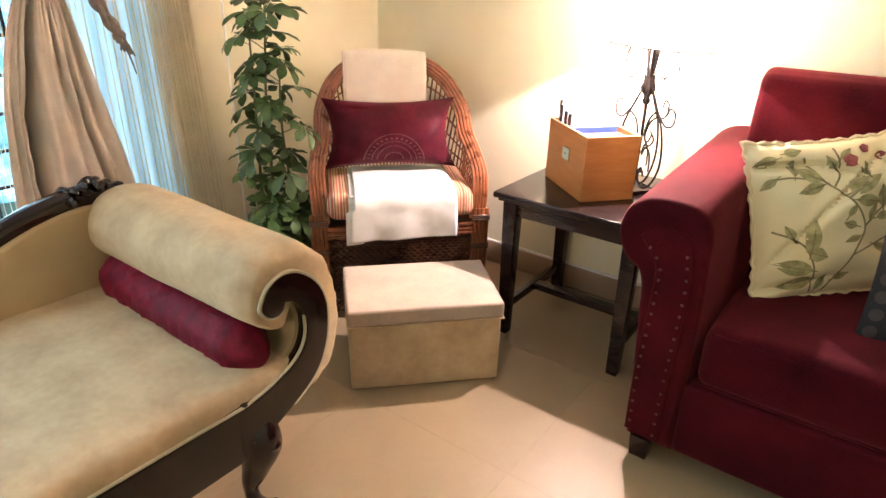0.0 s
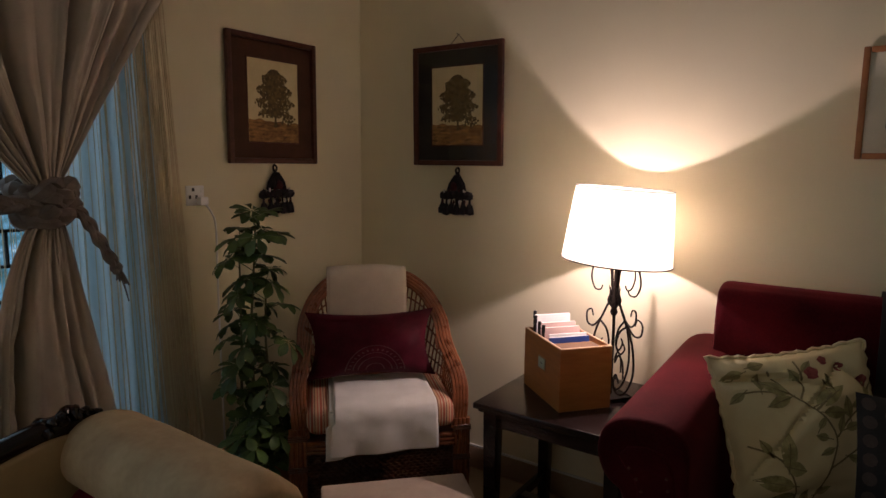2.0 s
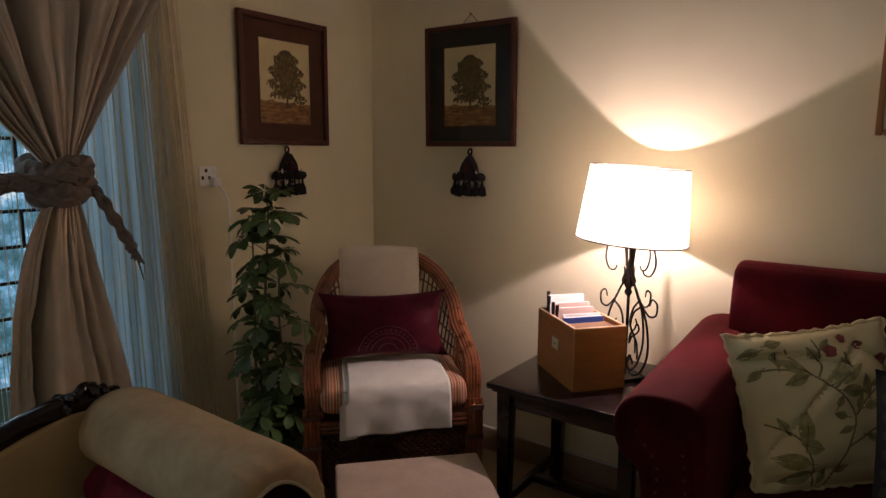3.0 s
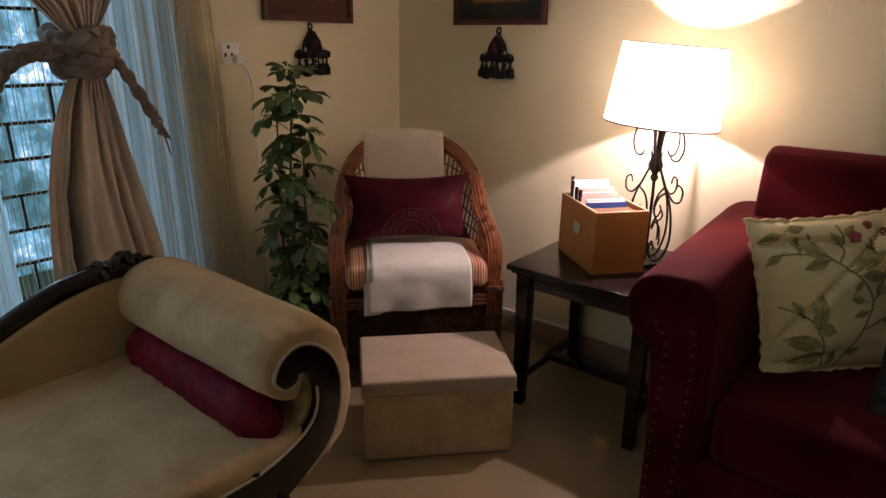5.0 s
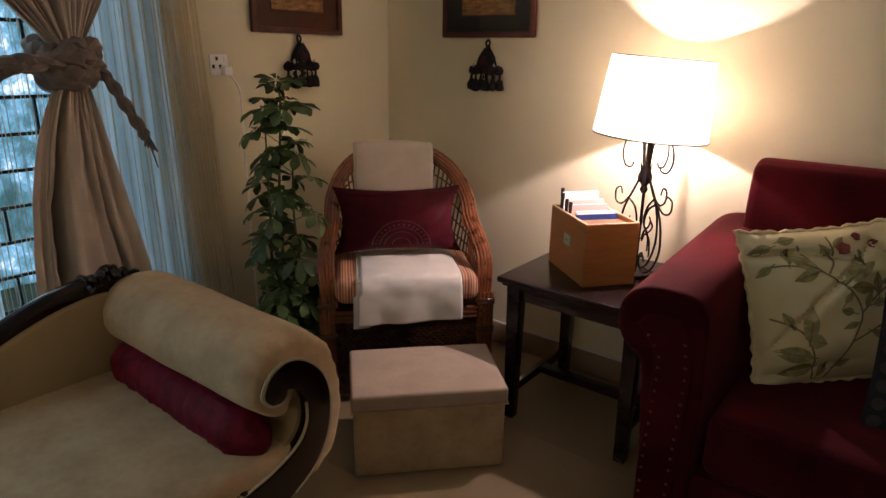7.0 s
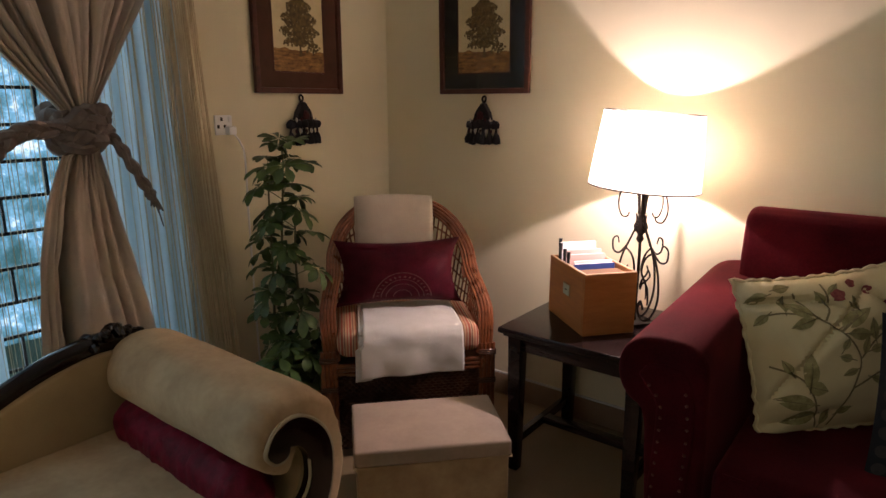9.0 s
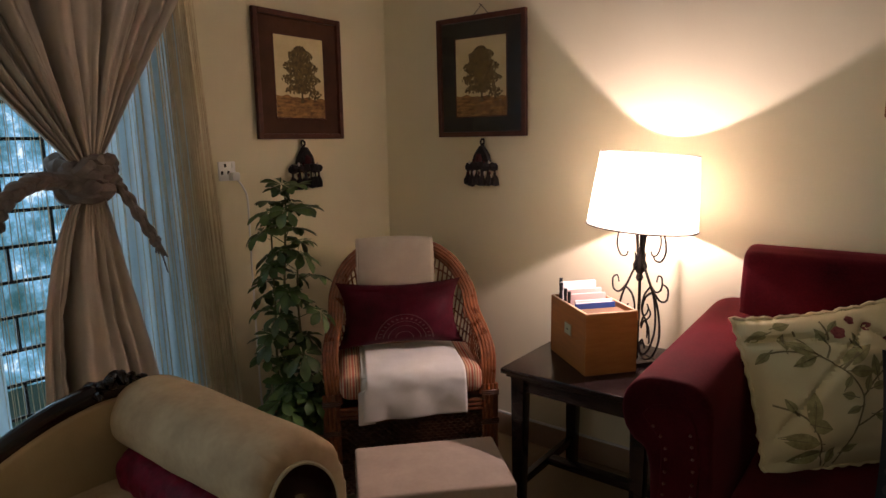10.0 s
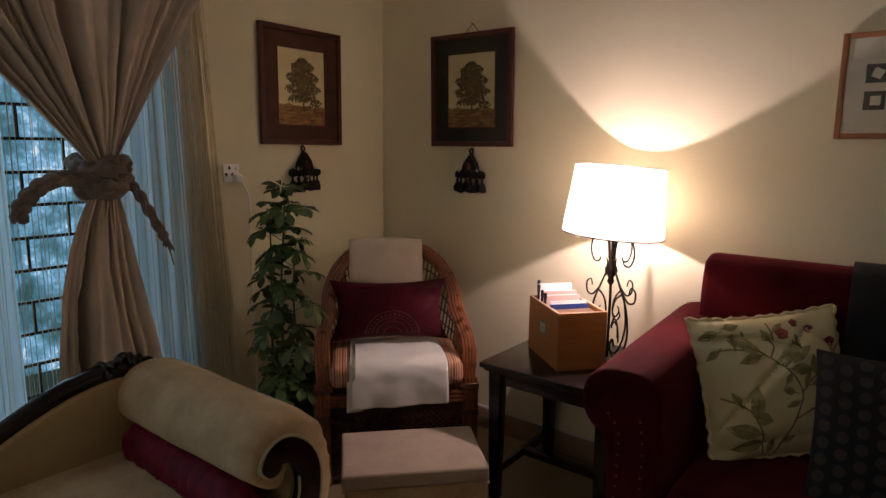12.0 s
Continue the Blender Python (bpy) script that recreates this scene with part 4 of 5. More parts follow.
def build_lamp():
    ob = thing("table_lamp", "wrought iron scroll table lamp with an ivory shade", "lamp", pose(1.488, -0.222, 0.600))
    part("base_plate", box((0.13, 0.094, 0.012), (0.004, 0.006, 0.006), (0, 0, 144.3), bevel=0.004), IRON, ob)
    part("rod", tube([(0, 0, 0.012), (0.002, 0, 0.25), (0, 0, 0.40), (0.010, -0.022, 0.60)], 0.006, 8), IRON, ob)
    main = [(0.070, 0.520), (0.088, 0.490), (0.080, 0.458), (0.058, 0.462)]
    body = [(0.018, 0.548), (0.014, 0.470), (0.014, 0.400), (0.045, 0.330), (0.083, 0.250), (0.100, 0.170), (0.098, 0.100), (0.072, 0.040), (0.040, 0.020),
            (0.018, 0.036), (0.012, 0.066), (0.028, 0.082), (0.036, 0.062)]
    outer = [(0.060, 0.300), (0.098, 0.262), (0.128, 0.270), (0.132, 0.310), (0.110, 0.325), (0.100, 0.300)]
    inner = [(0.066, 0.290), (0.032, 0.262), (0.018, 0.210), (0.038, 0.178), (0.058, 0.200), (0.050, 0.222)]
    low = [(0.016, 0.140), (0.030, 0.170), (0.050, 0.150), (0.056, 0.100), (0.054, 0.085)]
    top = [(0.014, 0.430), (0.026, 0.505), (0.060, 0.530), (0.102, 0.510), (0.116, 0.455), (0.098, 0.412), (0.070, 0.410), (0.060, 0.428)]
    for angle in (340, 160, 70):
        m = pose(0, 0, 0, 0, 0, angle)
        to = lambda pts: smooth_path([m @ Vector((r, 0, z)) for r, z in pts], 7)
        arm = part("scroll_arm", tube(to(body), 0.0042, 7), IRON, ob)
        for curl in (outer, inner, low, top):
            part("curl", tube(to(curl), lambda t: 0.0042 - 0.0012 * t, 6), IRON, arm)
    bm = bmesh.new()
    add_lathe(bm, [(0.009, 0.322), (0.015, 0.334), (0.010, 0.348), (0.018, 0.362), (0.020, 0.374), (0.012, 0.390), (0.013, 0.408), (0.008, 0.424)], sides=14)
    part("collar", bm, IRON, ob, "cast iron leaf collar")
    for k in range(6):
        m = pose(0, 0, 0, 0, 0, 60 * k)
        part("collar_leaf", tube(smooth_path([m @ Vector(p) for p in ((0.014, 0, 0.358), (0.024, 0, 0.378), (0.017, 0, 0.404), (0.023, 0, 0.434))], 4), lambda t: 0.0045 * math.sin(math.pi * (0.2 + 0.75 * t)), 6), IRON, ob)
    part("bulb_socket", add_lathe(bmesh.new(), [(0.008, 0.575), (0.016, 0.58), (0.016, 0.622), (0.010, 0.626)], (0.012, -0.026, 0), 16), BLACKPLASTIC, ob)
    ax = Matrix.Translation((0.020, -0.030, 0.670)) @ Matrix.Rotation(radians(4.0), 4, Vector((-0.33, 0.945, 0))) @ Matrix.Translation((0, 0, -0.670))
    bm = bmesh.new()
    add_lathe(bm, [(0.199 - 0.025 * t, 0.534 + 0.268 * t) for t in (k / 8 for k in range(9))], sides=72, caps=False)
    bm.transform(ax)
    shade = part("shade", bm, SHADE, ob, "ivory fabric drum shade")
    for r, z, thick in ((0.1993, 0.534, 0.0026), (0.1743, 0.802, 0.0016)):
        ring = [ax @ Vector((r * math.cos(a), r * math.sin(a), z)) for a in (2 * math.pi * k / 72 for k in range(72))]
        part("rim_trim", tube(ring, thick, 6, closed=True), IRON, shade, "thin dark edging")
    for k in range(3):
        a = 2 * math.pi * k / 3
        part("shade_spoke", tube([(0.012, -0.026, 0.560), ax @ Vector((0.197 * math.cos(a), 0.197 * math.sin(a), 0.540))], 0.0015, 5), IRON, shade)
    return ob


build_lamp()


# ---- sofa ----
def build_sofa():
    ob = thing("sofa", "wine-red velvet sofa with rolled arms and brass nail heads", "sofa")
    x1 = 3.70
    outline = smooth_path([(a, b, 0) for a, b in (
        (1.815, 0.065), (1.804, 0.25), (1.790, 0.44), (1.782, 0.545), (1.768, 0.592), (1.738, 0.612), (1.710, 0.648), (1.699, 0.705), (1.716, 0.762),
        (1.762, 0.797), (1.830, 0.806), (1.900, 0.796), (1.940, 0.748), (1.946, 0.645), (1.952, 0.48), (1.952, 0.27), (1.952, 0.065))], 5)
    pts = [(o.x, o.y) for o in outline]
    left = smooth_path([(a, b, 0) for a, b in ((1.778, 0.711), (1.797, 0.685), (1.816, 0.663), (1.832, 0.630), (1.833, 0.562), (1.830, 0.486), (1.824, 0.376), (1.822, 0.277), (1.824, 0.090))], 12)
    right = smooth_path([(a, b, 0) for a, b in ((1.886, 0.717), (1.895, 0.684), (1.904, 0.619), (1.906, 0.560), (1.903, 0.45), (1.898, 0.30), (1.896, 0.083))], 14)
    panel = [(p.x - 0.014, p.y) for p in left[::6]] + [(p.x + 0.016, p.y) for p in right[::-6]] + [(1.885, 0.742), (1.835, 0.752), (1.788, 0.742)]

    def arm(mirror, name):
        mx = (lambda x: 1.71 + x1 + 0.0 - x) if mirror else (lambda x: x)
        bm = bmesh.new()
        add_prism(bm, [(mx(a), b) for a, b in pts], -0.908, -0.045, 1, 0.026, 5)
        for v in bm.verts:
            k = (v.co.y + 0.90) / 0.855
            if v.co.z > 0.5:
                v.co.z += 0.012 + 0.052 * k
        body = part(name, bm, WINE, ob)
        bm = bmesh.new()
        add_prism(bm, [(mx(a), b) for a, b in panel], -0.916, -0.880, 1, 0.008, 3)
        part("front_panel", bm, WINE, body)
        head = bmesh.new()
        bmesh.ops.create_icosphere(head, subdivisions=1, radius=0.0052)
        me = bpy.data.meshes.new("nail_head")
        head.to_mesh(me)
        head.free()
        me.materials.append(NAIL)
        me.shade_smooth()
        for row in (left, right):
            gone = 0.0
            for a, b in zip(row, row[1:]):
                gone += (b - a).length
                if gone > 0.031:
                    gone = 0.0
                    nail = new("nail_head", me)
                    nail.parent = body
                    nail.location = (mx(b.x), -0.9165, b.y)
        return body
    arm(False, "arm")
    arm(True, "arm")
    bm = box((x1 - 1.71 - 0.49, 0.835, 0.240), ((1.95 + x1 - 0.25) / 2, -0.4825, 0.185), bevel=0.018, seg=3)
    part("base", bm, WINE, ob)
    bm = bmesh.new()
    back = smooth_path([(a, b, 0) for a, b in ((-0.045, 0.30), (-0.045, 0.98), (-0.060, 1.055), (-0.110, 1.082), (-0.175, 1.075), (-0.215, 1.03), (-0.245, 0.80), (-0.275, 0.42), (-0.27, 0.30))], 5)
    outline_b = [(p.x, p.y) for p in back]
    add_prism(bm, outline_b, 1.842, x1 - 0.13, 0, 0.034, 6)
    part("backrest", bm, WINE, ob)
    for x in (1.853, x1 - 0.141):
        part("piping", tube([(x, -0.120 + (p[0] + 0.120) * 0.93, 0.30 + (p[1] - 0.30) * 0.988) for p in outline_b[:-6]], 0.0042, 6), WINE, ob)
    cuts = (1.968, 2.705, 3.44)
    for a, b in zip(cuts, cuts[1:]):
        bm = box((b - a - 0.006, 0.64, 0.180), ((a + b) / 2, -0.580, 0.400), bevel=0.044, seg=5)
        bmesh.ops.subdivide_edges(bm, edges=[e for e in bm.edges if e.calc_length() > 0.3], cuts=5, use_grid_fill=True)
        for v in bm.verts:
            if v.co.z > 0.45:
                v.co.z += 0.012 * max(0, 1 - ((v.co.x - (a + b) / 2) / 0.37) ** 2)
        cushion = part("seat_cushion", bm, WINE, ob)
        for z in (0.478, 0.318):
            part("piping", tube([(a + 0.03, -0.893, z), (b - 0.03, -0.893, z)], 0.0045, 6), WINE, cushion)
    for x in (1.862, x1 - 0.15):
        for y in (-0.885, -0.09):
            part("foot", box((0.062, 0.062, 0.075), (x, y, 0.0375), bevel=0.004, taper=0.85), DARKWOOD, ob, "dark wooden foot")
    return ob


build_sofa()

PIL = pose(2.150, -0.428, 0.716, -19, -6, 40)
f = pillow_surface(0.49, 0.47, 0.16, 0.07, 0.022, 0.026)
floral = thing("floral_pillow", "cream linen pillow printed with olive leaves and red flowers", "pillow", PIL)
part("cover", add_pillow(bmesh.new(), f, 44), FLORAL, floral)
bm = bmesh.new()
edge = [(-1 + 2 * i / 40, -1) for i in range(40)] + [(1, -1 + 2 * i / 40) for i in range(40)] + [(1 - 2 * i / 40, 1) for i in range(40)] + [(-1, 1 - 2 * i / 40) for i in range(40)]
add_tube(bm, [f(u, v, 1) + Vector((0, 0.004 * math.sin(i * 1.9), 0)) * 1.0 + Vector((u, 0, v)) * 0.0026 * (1 + math.sin(i * 1.7) + 0.9 * noise.noise(Vector((i * 0.45, 2, 3))) + 0.7 * math.sin(i * 0.9)) for i, (u, v) in enumerate(edge)], 0.006, 6, closed=True)
part("ruffled_edge", bm, FLORAL, floral)
bm = bmesh.new()
for line in ([(-0.2, -0.95), (0.05, -0.45), (0.20, -0.10), (0.02, 0.25), (-0.22, 0.50), (-0.40, 0.80)], [(0.20, -0.10), (0.45, 0.10), (0.75, 0.32), (0.95, 0.5)],
             [(0.05, -0.45), (0.4, -0.30), (0.7, -0.15), (0.9, 0.05)], [(-0.35, -0.95), (-0.42, -0.5), (-0.55, -0.25), (-0.85, -0.10)],
             [(-0.10, 0.40), (-0.02, 0.60), (-0.05, 0.90)], [(0.02, 0.25), (0.25, 0.45), (0.2, 0.62)], [(-0.85, 0.52), (-0.6, 0.55), (-0.3, 0.5)]):
    p = [(q.x, q.y) for q in smooth_path([(a, b, 0) for a, b in line], 5)]
    for q in ribbon_outline(p, 0.011):
        add_motif(bm, f, q)
tagged(part("stem_print", bm, STEMPRINT, floral), kind="stuff")
bm, leaves = bmesh.new(), []
for x, y, ln, wd, a in ((-0.22, 0.48, 0.34, 0.075, 150), (-0.20, 0.44, 0.32, 0.07, 195), (0.05, 0.30, 0.40, 0.08, 28), (0.08, 0.22, 0.32, 0.075, -8), (-0.45, -0.42, 0.40, 0.085, 78),
                        (-0.40, -0.62, 0.42, 0.10, 165), (-0.36, -0.75, 0.36, 0.09, 190), (-0.45, -0.38, 0.20, 0.09, -20), (-0.70, 0.80, 0.26, 0.07, 200), (-0.62, 0.86, 0.2, 0.06, 10),
                        (0.25, -0.05, 0.22, 0.05, 60), (0.35, -0.02, 0.22, 0.05, 10), (0.45, 0.10, 0.26, 0.06, 95), (0.62, -0.18, 0.24, 0.06, 60), (0.30, -0.34, 0.26, 0.05, -25),
                        (0.55, 0.22, 0.22, 0.05, -30), (-0.3, -0.92, 0.22, 0.05, 70), (0.1, -0.1, 0.14, 0.05, 160), (0.75, 0.30, 0.2, 0.05, 80), (-0.05, 0.62, 0.2, 0.045, 120), (-0.02, 0.74, 0.2, 0.045, 40),
                        (0.30, 0.50, 0.18, 0.045, 100), (0.15, -0.22, 0.18, 0.04, 200), (-0.12, -0.78, 0.18, 0.045, 25), (-0.75, 0.55, 0.2, 0.05, 220),
                        (-0.6, -0.22, 0.2, 0.05, 120), (0.5, -0.3, 0.2, 0.05, -60), (0.68, 0.30, 0.2, 0.05, 200), (-0.55, 0.56, 0.2, 0.05, 80), (0.0, 0.02, 0.16, 0.04, 60)):
    wd, ln = wd * 1.05, ln * 1.12
    add_motif(bm, f, leaf_outline(x, y, ln, wd, a), 0.0022)
    leaves.append((x, y, ln, a))
tagged(part("leaf_print", bm, OLIVE, floral), kind="stuff")
bm = bmesh.new()
for x, y, ln, a in leaves:
    c, s = math.cos(radians(a)), math.sin(radians(a))
    for q in ribbon_outline([(x - 0.05 * c, y - 0.05 * s), (x + 0.45 * ln * c, y + 0.45 * ln * s), (x + 0.95 * ln * c, y + 0.95 * ln * s)], 0.006):
        add_motif(bm, f, q, 0.0028)
tagged(part("vein_print", bm, STEMPRINT, floral), kind="stuff")
bm = bmesh.new()
for x, y, r in ((0.10, 0.72, 0.085), (0.32, 0.86, 0.06), (0.52, 0.74, 0.06), (0.78, 0.52, 0.08), (0.80, -0.30, 0.10), (0.78, -0.45, 0.07)):
    add_motif(bm, f, [(x + r * math.cos(a) * (1 + 0.25 * math.sin(5 * a)), y + r * math.sin(a)) for a in (2 * math.pi * k / 14 for k in range(14))], 0.0026)
tagged(part("flower_print", bm, ROSE, floral), kind="stuff")

f = pillow_surface(0.44, 0.43, 0.15, 0.05)
dark = thing("dark_pillow", "black pillow printed with rows of taupe discs", "pillow", pose(2.500, -0.585, 0.690, -20, 0, 8))
part("cover", add_pillow(bmesh.new(), f), BLACKCLOTH, dark)
bm = bmesh.new()
for i in range(9):
    for j in range(9):
        u, v = -0.88 + 0.22 * i, -0.88 + 0.22 * j + (0.11 if i % 2 else 0)
        if abs(v) < 0.92:
            add_motif(bm, f, [(u + 0.075 * math.cos(a), v + 0.08 * math.sin(a)) for a in (2 * math.pi * k / 10 for k in range(10))])
tagged(part("disc_print", bm, DOTCLOTH, dark), kind="stuff")

throw = thing("sofa_throw", "black woven throw folded over the sofa's back", "throw")
bm = bmesh.new()
over = smooth_path([(0, -0.034, 0.72), (0, -0.034, 0.98), (0, -0.052, 1.065), (0, -0.110, 1.096), (0, -0.180, 1.088), (0, -0.228, 1.035), (0, -0.259, 0.80), (0, -0.272, 0.66)], 6)
add_grid(bm, 20, len(over) - 1, lambda u, v: over[int(round(v * (len(over) - 1)))] + Vector((2.305 + 0.55 * u + 0.012 * v, 0.003 * math.sin(12 * u), 0)))
thicken(part("cloth", bm, BLACKCLOTH, throw), 0.008)


# ---- chaise ----
def build_chaise():
    ob = thing("chaise_longue", "beige suede chaise longue with a carved dark wood frame", "chaise longue")
    y_end = -3.25
    outer = [(-1.644, 0.612), (-1.650, 0.596), (-1.667, 0.585), (-1.692, 0.588), (-1.713, 0.612), (-1.711, 0.636), (-1.690, 0.668), (-1.653, 0.686), (-1.611, 0.682), (-1.569, 0.656),
             (-1.534, 0.615), (-1.515, 0.566), (-1.512, 0.515), (-1.521, 0.450), (-1.545, 0.392), (-1.583, 0.350), (-1.640, 0.315), (-1.70, 0.285), (-1.80, 0.240)]
    inner = [(-1.80, 0.388), (-1.76, 0.392), (-1.717, 0.401), (-1.672, 0.416), (-1.634, 0.434), (-1.604, 0.460), (-1.587, 0.500), (-1.587, 0.549), (-1.602, 0.584), (-1.622, 0.606)]
    a = [(p.x, p.y) for p in smooth_path([(y, z, 0) for y, z in outer + inner], 5)]
    for lo, hi in ((1.135, 1.183), (0.36, 0.40)):
        part("scroll_frame", add_prism(bmesh.new(), a, lo, hi, 0, 0.006, 3), DARKWOOD, ob, "carved dark wood scroll")
    bm = bmesh.new()
    line = smooth_path([(1.172, y, z) for y, z in outer[1:17]], 6)
    add_tube(bm, [(x + 0.006, y + (y + 1.58) * 0.01, z + (z - 0.55) * 0.01) for x, y, z in line], 0.0055, 6)
    seam = [(-3.22, 0.392), (-2.8, 0.390), (-2.4, 0.393), (-2.0, 0.391)] + inner[:8]
    add_tube(bm, smooth_path([(1.179, y - 0.003, z + 0.004) for y, z in seam], 6), 0.0045, 6)
    part("piping", bm, PIPING, ob, "cream piping along the wood")
    # the rolled head rest
    roll = [(-1.655, 0.542), (-1.700, 0.550), (-1.740, 0.592), (-1.742, 0.660), (-1.700, 0.722), (-1.625, 0.742), (-1.545, 0.725), (-1.480, 0.670), (-1.450, 0.585), (-1.442, 0.50),
            (-1.455, 0.40), (-1.500, 0.320), (-1.56, 0.30), (-1.53, 0.42), (-1.535, 0.55), (-1.565, 0.640), (-1.612, 0.620)]
    pts = [(p.x, p.y) for p in smooth_path([(y, z, 0) for y, z in roll], 5, closed=True)]
    bm = bmesh.new()
    xs = [0.395, 0.405, 0.43] + [0.43 + 0.64 * k / 24 for k in range(1, 25)] + [1.085, 1.098, 1.11, 1.12, 1.13, 1.138, 1.146, 1.153, 1.159, 1.164, 1.168]
    rings = []
    for i, x in enumerate(xs):
        edge = max(0, min(1, min(x - 0.395, 1.168 - x) / 0.085))
        k = 0.80 + 0.20 * math.sqrt(1 - (1 - edge) ** 2)
        ring = []
        for j, (y, z) in enumerate(pts):
            depth = max(0, 1 - abs(1.168 - x - 0.030) / 0.055)
            g = k * (1 + 0.030 * depth * math.sin(1.35 * j + 2 * math.sin(j * 0.31)))
            at = Vector((x * 8, y * 9, z * 9))
            ring.append(bm.verts.new((x, -1.60 + (y + 1.60) * g + 0.005 * noise.noise(at), 0.57 + (z - 0.57) * g + 0.005 * noise.noise(at + Vector((0, 5, 0))))))
        rings.append(ring)
    n = len(pts)
    for p, q in zip(rings, rings[1:]):
        for k in range(n):
            bm.faces.new((p[k], p[(k + 1) % n], q[(k + 1) % n], q[k]))
    bm.faces.new(rings[0][::-1])
    bm.faces.new(rings[-1])
    part("head_roll", bm, SUEDE, ob)
    bm = bmesh.new()
    add_prism(bm, [(-1.80, 0.34), (-1.80, 0.396), (-1.717, 0.410), (-1.672, 0.426), (-1.640, 0.443), (-1.613, 0.466), (-1.597, 0.502), (-1.597, 0.547), (-1.611, 0.578),
                   (-1.632, 0.600), (-1.60, 0.650), (-1.53, 0.59), (-1.53, 0.43), (-1.60, 0.36)], 0.40, 1.150, 0)
    part("inner_curve", bm, GOLDCLOTH, ob)
    # seat
    bm = box((0.785, -1.60 - y_end, 0.115), (0.780, (y_end - 1.60) / 2, 0.385), bevel=0.036, seg=5)
    bmesh.ops.subdivide_edges(bm, edges=[e for e in bm.edges if e.calc_length() > 0.4], cuts=9, use_grid_fill=True)
    for v in bm.verts:
        if v.co.z > 0.38:
            v.co.z += 0.020 * max(0, 1 - ((v.co.x - 0.76) / 0.40) ** 2) + 0.012 * noise.noise(v.co * 5)
    part("seat", bm, SUEDE, ob)
    rail = [(-1.72, 0.272), (-1.80, 0.236), (-2.0, 0.236), (-2.5, 0.236), (y_end, 0.240), (y_end, 0.386), (-2.5, 0.386), (-2.0, 0.386), (-1.72, 0.398)]
    for lo, hi in ((1.137, 1.180), (0.345, 0.385)):
        part("rail", add_prism(bmesh.new(), rail, lo, hi, 0, 0.005, 2), DARKWOOD, ob)
    part("end_rail", box((0.75, 0.035, 0.09), (0.76, y_end + 0.02, 0.31), bevel=0.006), DARKWOOD, ob)
    for x, s in ((1.135, 1), (0.40, -1)):
        for y, d in ((-1.745, 1), (-3.10, -1)):
            path = smooth_path([(x, y, 0.30), (x + 0.018 * s, y + 0.003 * d, 0.235), (x + 0.012 * s, y - 0.012 * d, 0.165), (x + 0.004 * s, y - 0.026 * d, 0.115),
                                (x + 0.006 * s, y - 0.023 * d, 0.065), (x + 0.020 * s, y - 0.004 * d, 0.030), (x + 0.034 * s, y + 0.020 * d, 0.016)], 6)
            leg = part("leg", tube(path, lambda t: (0.050 + 0.010 * math.sin(math.pi * min(1, t * 3.2))) * (1 - 0.62 * min(1, max(0, t - 0.12) / 0.42) ** 1.2) + 0.006 * max(0, t - 0.7) / 0.3, 12), DARKWOOD, ob, "carved cabriole leg")
            for v in leg.data.vertices:
                v.co.z = max(v.co.z, 0.001)
            part("knee_carving", add_lathe(bmesh.new(), [(0.004, -0.03), (0.020, -0.02), (0.028, 0.0), (0.020, 0.02), (0.004, 0.03)], (x + 0.050 * s, y + 0.012 * d, 0.245), 12), DARKWOOD, leg)
    # back: padded panel under a sloping carved rail
    top = [(-1.600, 0.660), (-1.66, 0.690), (-1.75, 0.700), (-1.86, 0.680), (-1.95, 0.650), (-2.05, 0.605), (-2.2, 0.53), (-2.45, 0.45), (-2.8, 0.40)]
    t = [(p.x, p.y) for p in smooth_path([(y, z, 0) for y, z in top], 5)]
    bm = bmesh.new()
    add_prism(bm, t + [(-2.8, 0.36), (-1.60, 0.36)], 0.372, 0.440, 0, 0.012, 3)
    part("back_pad", bm, GOLDCLOTH, ob, "tan upholstered back panel")
    crest = smooth_path([(0.40, y, z + 0.018) for y, z in top], 6)
    bm = tube(crest, lambda u: 0.040 - 0.012 * u, 12)
    for v in bm.verts:
        v.co.x = 0.40 + (v.co.x - 0.40) * 0.8
    part("crest_rail", bm, DARKWOOD, ob, "polished dark wood crest rail")
    rng = random.Random(3)
    for k in range(13):
        u = k / 12
        y, z = -1.615 - 0.16 * u, 0.715 + 0.022 * math.sin(math.pi * u) + rng.uniform(-0.006, 0.012)
        s = rng.uniform(0.7, 1.2)
        m = pose(0.405 + rng.uniform(-0.02, 0.025), y, z, rng.uniform(-50, 50), rng.uniform(-40, 40), rng.uniform(0, 180))
        bm = tube(smooth_path([m @ Vector((-0.03 * s, 0, 0)), m @ Vector((-0.01 * s, 0.006, 0.010)), m @ Vector((0.012 * s, 0, 0.014)), m @ Vector((0.03 * s, -0.004, 0.004))], 4), lambda q: 0.002 + 0.014 * math.sin(math.pi * q), 8)
        part("carved_leaf", bm, DARKWOOD, ob, "carved wooden leaf")
    return ob


build_chaise()

